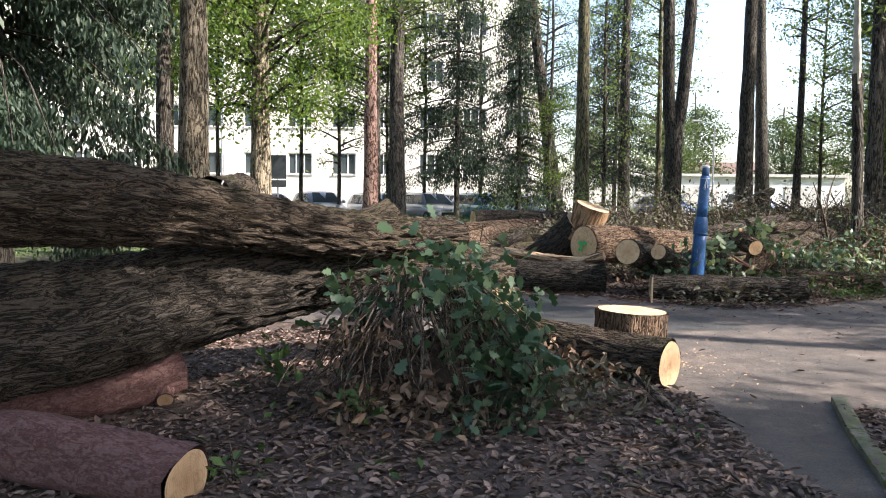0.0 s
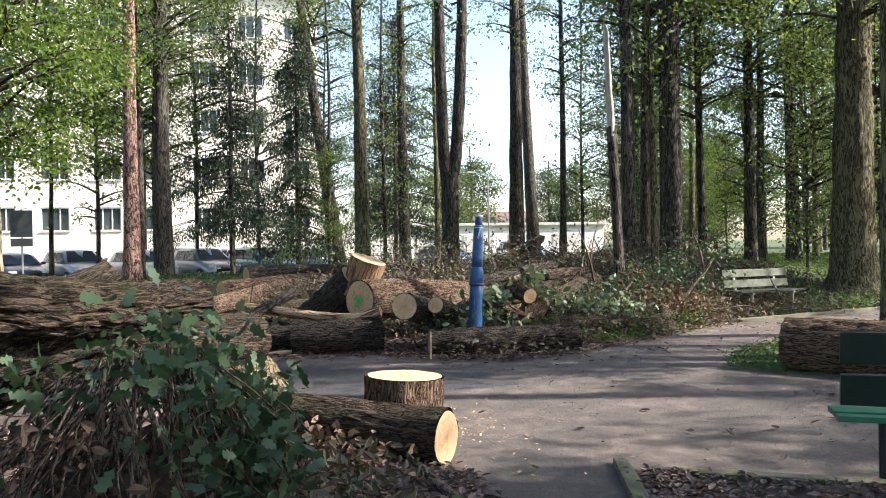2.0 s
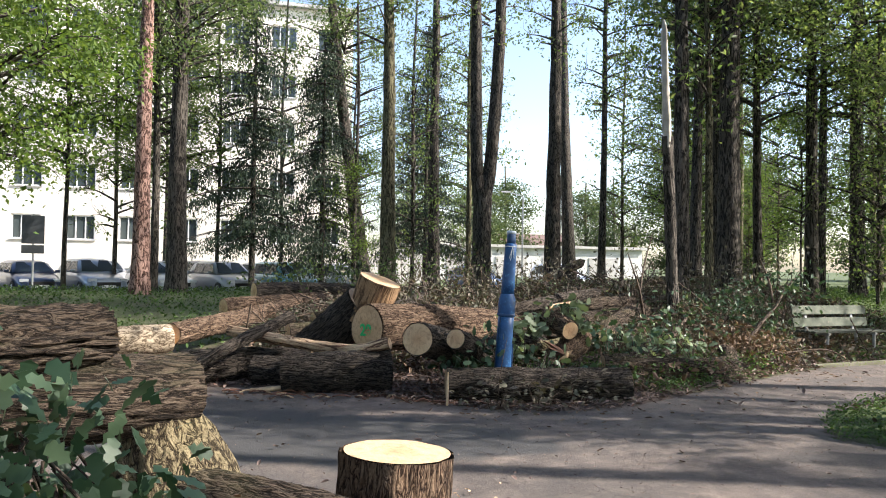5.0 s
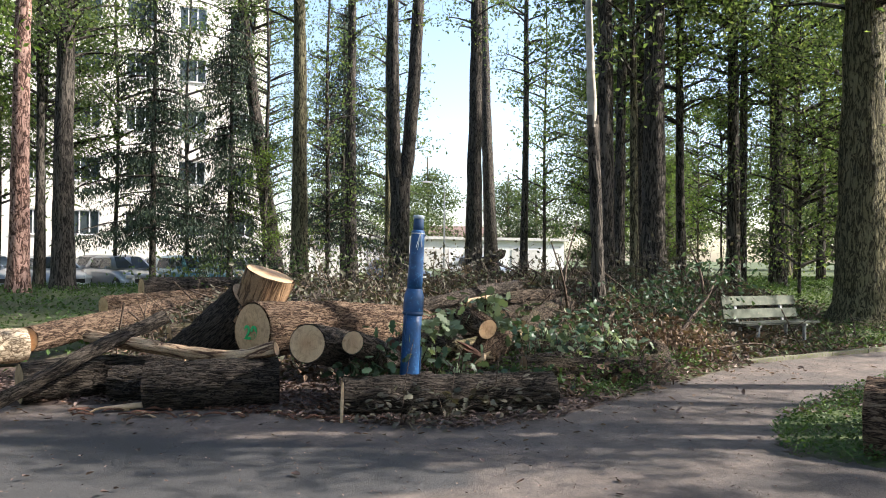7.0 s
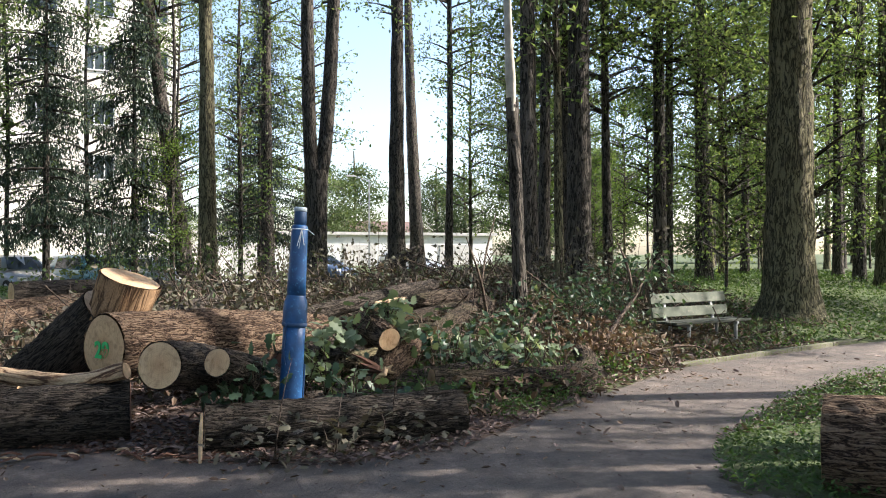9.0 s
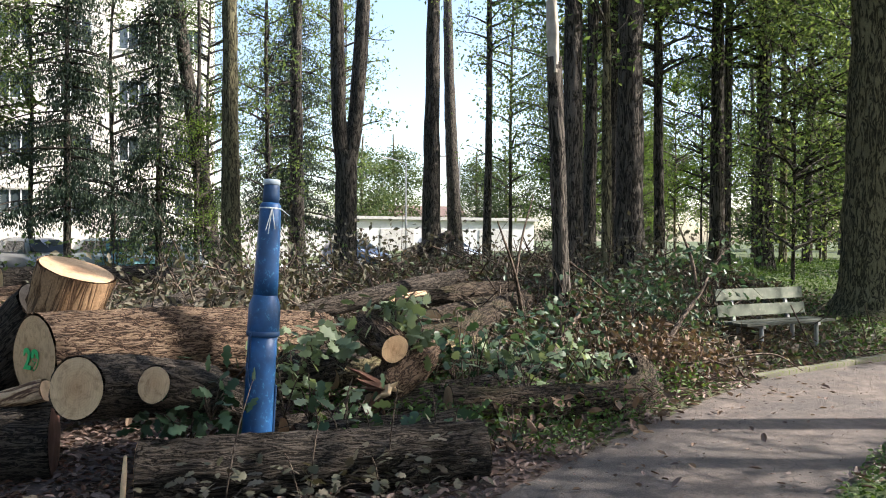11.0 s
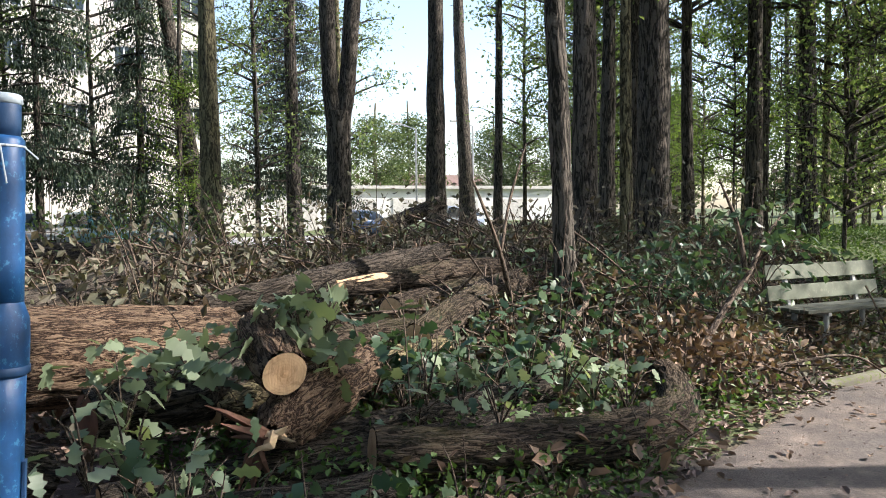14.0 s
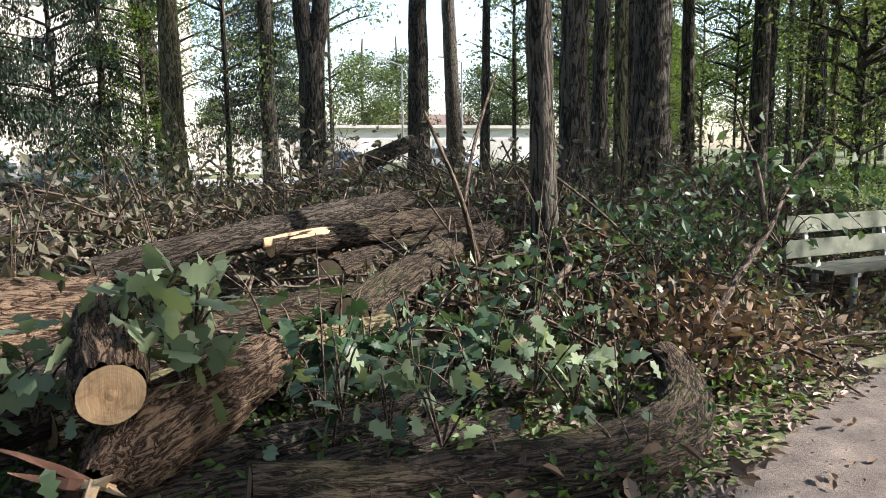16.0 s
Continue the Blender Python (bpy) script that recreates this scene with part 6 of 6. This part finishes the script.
for k in range(190):
    x = gt.uniform(-0.8, 0.75)
    y = gt.uniform(-0.35, 0.45)
    top = np.array([x * 0.55, y * 0.5 + 0.15, gt.uniform(0.55, 0.98) - 0.25 * abs(x)])
    foot = np.array([x * 1.0 + gt.normal() * 0.2, y - 0.12 + gt.normal() * 0.12, gt.uniform(-0.12, 0.25)])
    midp = (top + foot) / 2 + np.array([gt.normal() * 0.10, -0.12 + gt.normal() * 0.08, 0.05])
    r = gt.uniform(0.003, 0.009)
    ps.append([(*top, r), (*midp, r), (*foot, r * 0.5)])
v, q, g = twigs_arrays(ps, 5)
obj("shoot_tangle", mesh_np("shoot_tangle", v, q, [M_TWIG], g), tw, kind="stuff")
for rows in ([(0.02, -0.3, -0.1, 0.035), (0.0, -0.28, 0.3, 0.032), (-0.12, -0.22, 0.7, 0.025)], [(0.22, -0.3, 0.1, 0.018), (0.1, -0.26, 0.42, 0.016), (-0.06, -0.2, 0.86, 0.012)], [(-0.3, -0.25, -0.05, 0.02), (-0.22, -0.2, 0.4, 0.018), (-0.2, -0.1, 0.8, 0.01)]):
    v, q, g, *_ = tube_arrays(rows, 10, 0.05, 0.003, 8, rows[0][0], 0.006)
    obj("thick_shoot", mesh_np("thick_shoot", v, q, [M_TWIG], g), tw)
pts, szs = [], []
for c, n, s in (((0.55, 0.1, 0.55), 190, 0.22), ((0.25, 0.15, 0.82), 120, 0.18), ((-0.15, 0.25, 0.85), 60, 0.16), ((0.75, -0.1, 0.3), 130, 0.18), ((-0.5, 0.0, 0.62), 70, 0.16), ((0.55, -0.3, 0.12), 60, 0.16), ((0.1, -0.25, 0.72), 50, 0.14), ((1.0, 0.25, 0.2), 60, 0.16), ((0.3, -0.3, 0.45), 70, 0.18), ((0.6, -0.25, 0.35), 70, 0.16)):
    pts.append(np.array(c) + gt.normal(size=(n, 3)) * np.array([s, s, s * 0.8]))
pts = np.vstack(pts)
pts = pts[pts[:, 0] < 0.82]
v, f = scatter(pts, gt.uniform(0.07, 0.15, len(pts)), "lobed", 0.1, gt)
obj("oak_leaves", mesh_np("oak_leaves", v, f, [M_LEAFG], smooth=False), tw)
bm = bmesh.new()
bmesh.ops.create_icosphere(bm, subdivisions=4, radius=1)
for vv in bm.verts:
    n_ = vv.co.normalized()
    k = 1 + 0.25 * noise.noise(n_ * 3)
    vv.co = Vector((n_.x * 0.62 * k, n_.y * 0.34 * k + 0.16, n_.z * 0.34 * k + 0.06))
part("earth_core", bm, M_SOIL, tw, smooth=True)

# dry leaves and weeds heaped round the bundle
for c, n, s, mt, lb in (((-0.3, 4.9, 0.16), 420, 0.3, M_LEAFBROWN, "dry brown leaves heaped before the bundle of shoots"), ((0.75, 5.2, 0.18), 420, 0.28, M_LEAFDULL, "grey wilted leaves fallen from the oak bundle"), ((0.9, 5.9, 0.15), 300, 0.25, M_LEAFBROWN, "dry leaves beside the short log"), ((-0.55, 5.2, 0.55), 160, 0.2, M_LEAFBROWN, "brown withered leaves on the bundle")):
    pp = np.array(c) + gt.normal(size=(n, 3)) * np.array([s, s, s * 0.3])
    leaves("dry_leaves", pp, gt.uniform(0.05, 0.10, n), mt, "curled", 0.3, gen=gt, label=lb, category="leaves", kind="stuff")
spray("weed", [(-0.55, 4.75, 0.16), (-0.48, 4.7, 0.2)], 16, 0.09, M_HERB, "young green weed among the dead leaves", gt, 0.07, 0.5, "simple")
spray("weed", [(-1.15, 5.35, 0.38), (-1.1, 5.3, 0.28)], 14, 0.13, M_HERB, "leafy green weed growing beside the trunk", gt, 0.09, 0.5, "simple")
spray("weed", [(0.15, 4.6, 0.12), (0.3, 4.65, 0.12), (0.5, 4.75, 0.14)], 22, 0.10, M_LEAFG, "small green oak shoot on the leaf mould", gt, 0.12, 0.5)
spray("weed", [(-1.2, 3.9, 0.10), (-1.05, 3.85, 0.1)], 14, 0.08, M_HERB, "small green seedlings on the leaf mould", gt, 0.08, 0.5, "simple")
gl0 = np.random.default_rng(77)
for k in range(26):
    x, y = gl0.uniform(-1.8, 2.0), gl0.uniform(3.4, 5.6)
    a = gl0.uniform(0, 6.28)
    l_ = gl0.uniform(0.12, 0.4)
    branch([(x, y, 0.06, 0.007), (x + l_ * 0.5 * math.cos(a), y + l_ * 0.5 * math.sin(a), 0.09, 0.006), (x + l_ * math.cos(a + 0.3), y + l_ * math.sin(a + 0.3), 0.05, 0.003)], "thin fallen twig on the leaf mould", group="fallen twigs", name="twig")

# ---- leaf litter ----
gl = np.random.default_rng(71)


def litter(name, n, box_, size, mat, label, maxroad, shape="curled", up=0.75, lift=0.02, weight=None, kindname="leaves"):
    x = gl.uniform(box_[0], box_[1], n)
    y = gl.uniform(box_[2], box_[3], n)
    m = road_mask(x, y)
    keep = m < maxroad
    if weight is not None:
        keep &= gl.uniform(size=n) < weight(x, y)
    x, y = x[keep], y[keep]
    z = np.maximum(hgt(x, y), 0) + 0.012 + gl.uniform(0, lift, len(x)) + 0.10 * np.exp(-(((x + 0.2) / 1.3) ** 2 + ((y - 5.6) / 0.9) ** 2))
    p = np.stack([x, y, z], -1)
    return leaves(name, p, gl.uniform(0.6, 1.3, len(p)) * size, mat, shape, up, gen=gl, label=label, category=kindname, kind="stuff")


litter("leaf_litter", 30000, (-4, 3.2, 2.6, 8.2), 0.058, M_LITTER, "dead brown leaves covering the soil at the path", -0.1)
litter("leaf_litter", 9000, (2.2, 6, 1.5, 5.6), 0.06, M_LITTER, "dead brown leaves on the soil beside the kerb", -0.3)
litter("leaf_litter", 34000, (-5, 13.5, 9.8, 15), 0.07, M_LITTER, "dead leaves and chips along the edge of the logs", -0.1, weight=lambda x, y: np.clip(1.1 - 0.16 * np.abs(road_mask(x, y) + 1) - 0.25 * smooth(11.8, 15, y), 0, 1))
litter("leaf_litter", 260, (-1, 13, 4.5, 13.8), 0.085, M_LITTER, "single dead leaves scattered on the asphalt", 2.0, lift=0.004)
litter("leaf_litter", 900, (-1, 10, 9.2, 13.4), 0.06, M_LEAFBROWN, "bark chips and leaf crumbs on the asphalt's edge", 2.0, lift=0.004, weight=lambda x, y: np.clip(1 - 0.9 * np.abs(y - np.interp(x, [-1, 2.2, 4, 5, 8.3, 10], [12.4, 11.3, 9.9, 10.3, 12.3, 13.1])), 0, 1))
litter("grit", 5200, (-2, 13, 4.5, 13.6), 0.022, M_LITTER, "crumbs of bark and grit scattered on the asphalt", 2.0, lift=0.003, kindname="grit")
litter("wood_chips", 700, (0.9, 2.6, 5.4, 8.2), 0.03, M_SPLIT, "pale sawdust and wood chips round the sawn block", 2.0, lift=0.004, weight=lambda x, y: np.exp(-((x - 1.9) ** 2 + (y - 6.9) ** 2) * 2.0), kindname="wood chips")
litter("wood_chips", 6000, (-0.5, 5, 10.2, 12.6), 0.05, M_SPLITR, "reddish wood chips before the log pile", 0.6, lift=0.02, weight=lambda x, y: np.exp(-((x - 1.9) ** 2 * 0.3 + (y - 11.4) ** 2 * 2.0)), kindname="wood chips")
litter("herbs", 42000, (5.6, 15, 6.6, 12), 0.042, M_HERB, "low green herbs on the planted wedge", -0.6, "simple", 0.55, 0.13, kindname="herbs")
litter("herbs", 60000, (9.5, 30, 13.4, 32), 0.075, M_HERB, "low green herbs on the woodland floor", -0.8, "simple", 0.5, 0.18, weight=lambda x, y: smooth(9.5, 11.5, x), kindname="herbs")
litter("herbs", 22000, (-14, 9, 14, 34), 0.09, M_HERB, "grass and ivy on the bank before the car park", -0.8, "simple", 0.45, 0.14, weight=lambda x, y: smooth(14.8, 18, y) + 0.15, kindname="herbs")
litter("herbs", 5200, (4.2, 8.6, 11.4, 14.0), 0.055, M_HERB, "green herbs growing between the logs", -0.8, "simple", 0.4, 0.3, kindname="herbs")
litter("herbs", 330, (-1.6, 1.6, 3.4, 6), 0.07, M_HERB, "seedlings between the dead leaves", -0.6, "simple", 0.5, 0.10, weight=lambda x, y: (np.sin(x * 5.1) * np.sin(y * 4.3) > 0.45) * 1.0, kindname="herbs")


# ---- blue post ----
po = base("blue_post", (3.69, 11.28, 0.0), "thick blue painted steel post with a collar and wrapped top", "post")
TILT_P = Matrix.Rotation(radians(3.3), 4, "Y") @ Matrix.Diagonal((0.83, 0.83, 1.03, 1.0))


def ring_part(name, prof, mat, seg=36, wob=0.0):
    bm = bmesh.new()
    rows = []
    for z, r in prof:
        rows.append([bm.verts.new((r * math.cos(2 * math.pi * k / seg) * (1 + wob * math.sin(3 * k + z * 30)), r * math.sin(2 * math.pi * k / seg), z)) for k in range(seg)])
    for a, b in zip(rows[:-1], rows[1:]):
        for k in range(seg):
            bm.faces.new((a[k], a[(k + 1) % seg], b[(k + 1) % seg], b[k]))
    bm.faces.new(rows[-1])
    bm.faces.new(list(reversed(rows[0])))
    ob = part(name, bm, mat, po, smooth=True)
    ob.matrix_basis = TILT_P
    return ob


ring_part("pipe", [(0, 0.118), (0.35, 0.116), (0.75, 0.112), (0.92, 0.112)], M_BLUE)
ring_part("collar", [(0.90, 0.113), (0.915, 0.122), (1.04, 0.122), (1.10, 0.118), (1.15, 0.096), (1.17, 0.090)], M_BLUE)
ring_part("upper_pipe", [(1.16, 0.094), (1.3, 0.092), (1.55, 0.086), (1.72, 0.080), (1.735, 0.066)], M_BLUE, wob=0.012)
ring_part("cap_wrap", [(1.73, 0.062), (1.78, 0.064), (1.85, 0.060), (1.86, 0.050)], M_BLUEDK, 24, 0.03)
ring_part("frayed_edge", [(1.845, 0.060), (1.85, 0.066), (1.875, 0.064), (1.88, 0.055)], M_FRAY, 24, 0.05)
ring_part("strap", [(0.905, 0.118), (0.91, 0.127), (0.935, 0.127), (0.94, 0.118)], M_BLUEDK)
bm = bmesh.new()
cyl(bm, (-0.10, -0.075, 0.93), (-0.115, -0.06, 0.72), 0.010, None, 8)
cyl(bm, (-0.115, -0.06, 0.72), (-0.09, -0.085, 0.60), 0.010, 0.006, 8)
part("cable", bm, M_BLUEDK, po).matrix_basis = TILT_P
bm = bmesh.new()
for a in np.linspace(0, 2 * math.pi, 15)[:-1]:
    b = a + 2 * math.pi / 14
    cyl(bm, (0.083 * math.cos(a), 0.083 * math.sin(a), 1.70), (0.083 * math.cos(b), 0.083 * math.sin(b), 1.70), 0.004, None, 6)
for dx, dz in ((-0.04, 0.14), (-0.02, 0.16), (0.03, 0.13)):
    cyl(bm, (0, -0.086, 1.70), (dx, -0.092, 1.70 - dz), 0.0035, None, 6)
cyl(bm, (0.08, -0.02, 1.70), (0.14, -0.05, 1.66), 0.003, None, 6)
part("string", bm, M_STRING, po, "white binding string").matrix_basis = TILT_P
bm = bmesh.new()
box(bm, (0.118, -0.02, 0.45), (0.015, 0.05, 0.3), None, 0.004)
part("hinge_plate", bm, M_BLUEDK, po).matrix_basis = TILT_P


# ---- benches ----
def bench(m, label, back_mat, seat_mat, leg_mat, seat_boards=4, back_boards=2, length=1.75, low=0.575, step=0.215, high=0.16, group="park benches"):
    """A park bench along x, facing -y: plank seat, plank back, legs and back posts."""
    root = base("bench", m, label, "bench", group)
    for k in range(seat_boards):
        bm = bmesh.new()
        box(bm, (0, -0.06 - 0.115 * k, 0.43 + 0.006 * (k % 2)), (length, 0.10, 0.035), Matrix.Rotation(0.03 * (k == 0), 3, "X"), 0.006)
        part("seat_board", bm, seat_mat, root)
    for k in range(back_boards):
        bm = bmesh.new()
        box(bm, (0.01 * k, 0.055 + 0.05 * k, low + step * k), (length, 0.03, high), Matrix.Rotation(-0.2, 3, "X"), 0.006)
        part("back_board", bm, back_mat, root)
    for s in (-1, 1):
        x = s * (length / 2 - 0.33)
        bm = bmesh.new()
        cyl(bm, (x, -0.40, -0.02), (x, -0.40, 0.40), 0.03, None, 10)
        part("leg", bm, leg_mat, root)
        bm = bmesh.new()
        cyl(bm, (x, -0.02, -0.02), (x, -0.02, 0.42), 0.03, None, 10)
        part("leg", bm, leg_mat, root)
        bm = bmesh.new()
        box(bm, (x, -0.22, 0.395), (0.05, 0.46, 0.04), None, 0.005)
        part("seat_bearer", bm, leg_mat, root)
        bm = bmesh.new()
        box(bm, (x, 0.095, 0.62 + 0.5 * (low - 0.575)), (0.05, 0.03, 0.50 + low - 0.575), Matrix.Rotation(-0.2, 3, "X"), 0.005)
        part("back_post", bm, leg_mat, root)
    return root


bench(Matrix.Translation((11.1, 14.75, 0.02)) @ Matrix.Rotation(radians(7), 4, "Z"), "weathered pale green plank bench at the bend of the road", M_BENCHPALE, M_BENCHDK, M_POST)
bench(Matrix.Translation((4.60, 4.07, 0.02)) @ Matrix.Rotation(radians(148), 4, "Z"), "green painted plank bench beside the road, back boards coloured darker for shade", M_GREENSHADE, M_GREENP, M_IRON, 3, 2, 1.9, 0.62, 0.25, 0.19)

# spray-painted number on the sawn end
txt = bpy.data.curves.new("painted_number", "FONT")
txt.body = "29"
txt.size = 0.21
txt.offset = 0.006
txt.extrude = 0.003
txt.align_x = "CENTER"
txt.align_y = "CENTER"
tmp = bpy.data.objects.new("number_source", txt)
num = bpy.data.meshes.new_from_object(tmp)
num.materials.append(M_MARK)
bpy.data.objects.remove(tmp)
d_ = Vector((-0.827, -0.563, 0)).normalized()
obj("painted_number", num, marked_log, "bright green spray-painted number", at=Matrix.Translation(Vector((2.28, 12.54, 0.66)) + d_ * 0.022) @ Matrix.Rotation(math.atan2(d_.y, d_.x) + math.pi / 2, 4, "Z") @ Matrix.Rotation(math.pi / 2, 4, "X"))
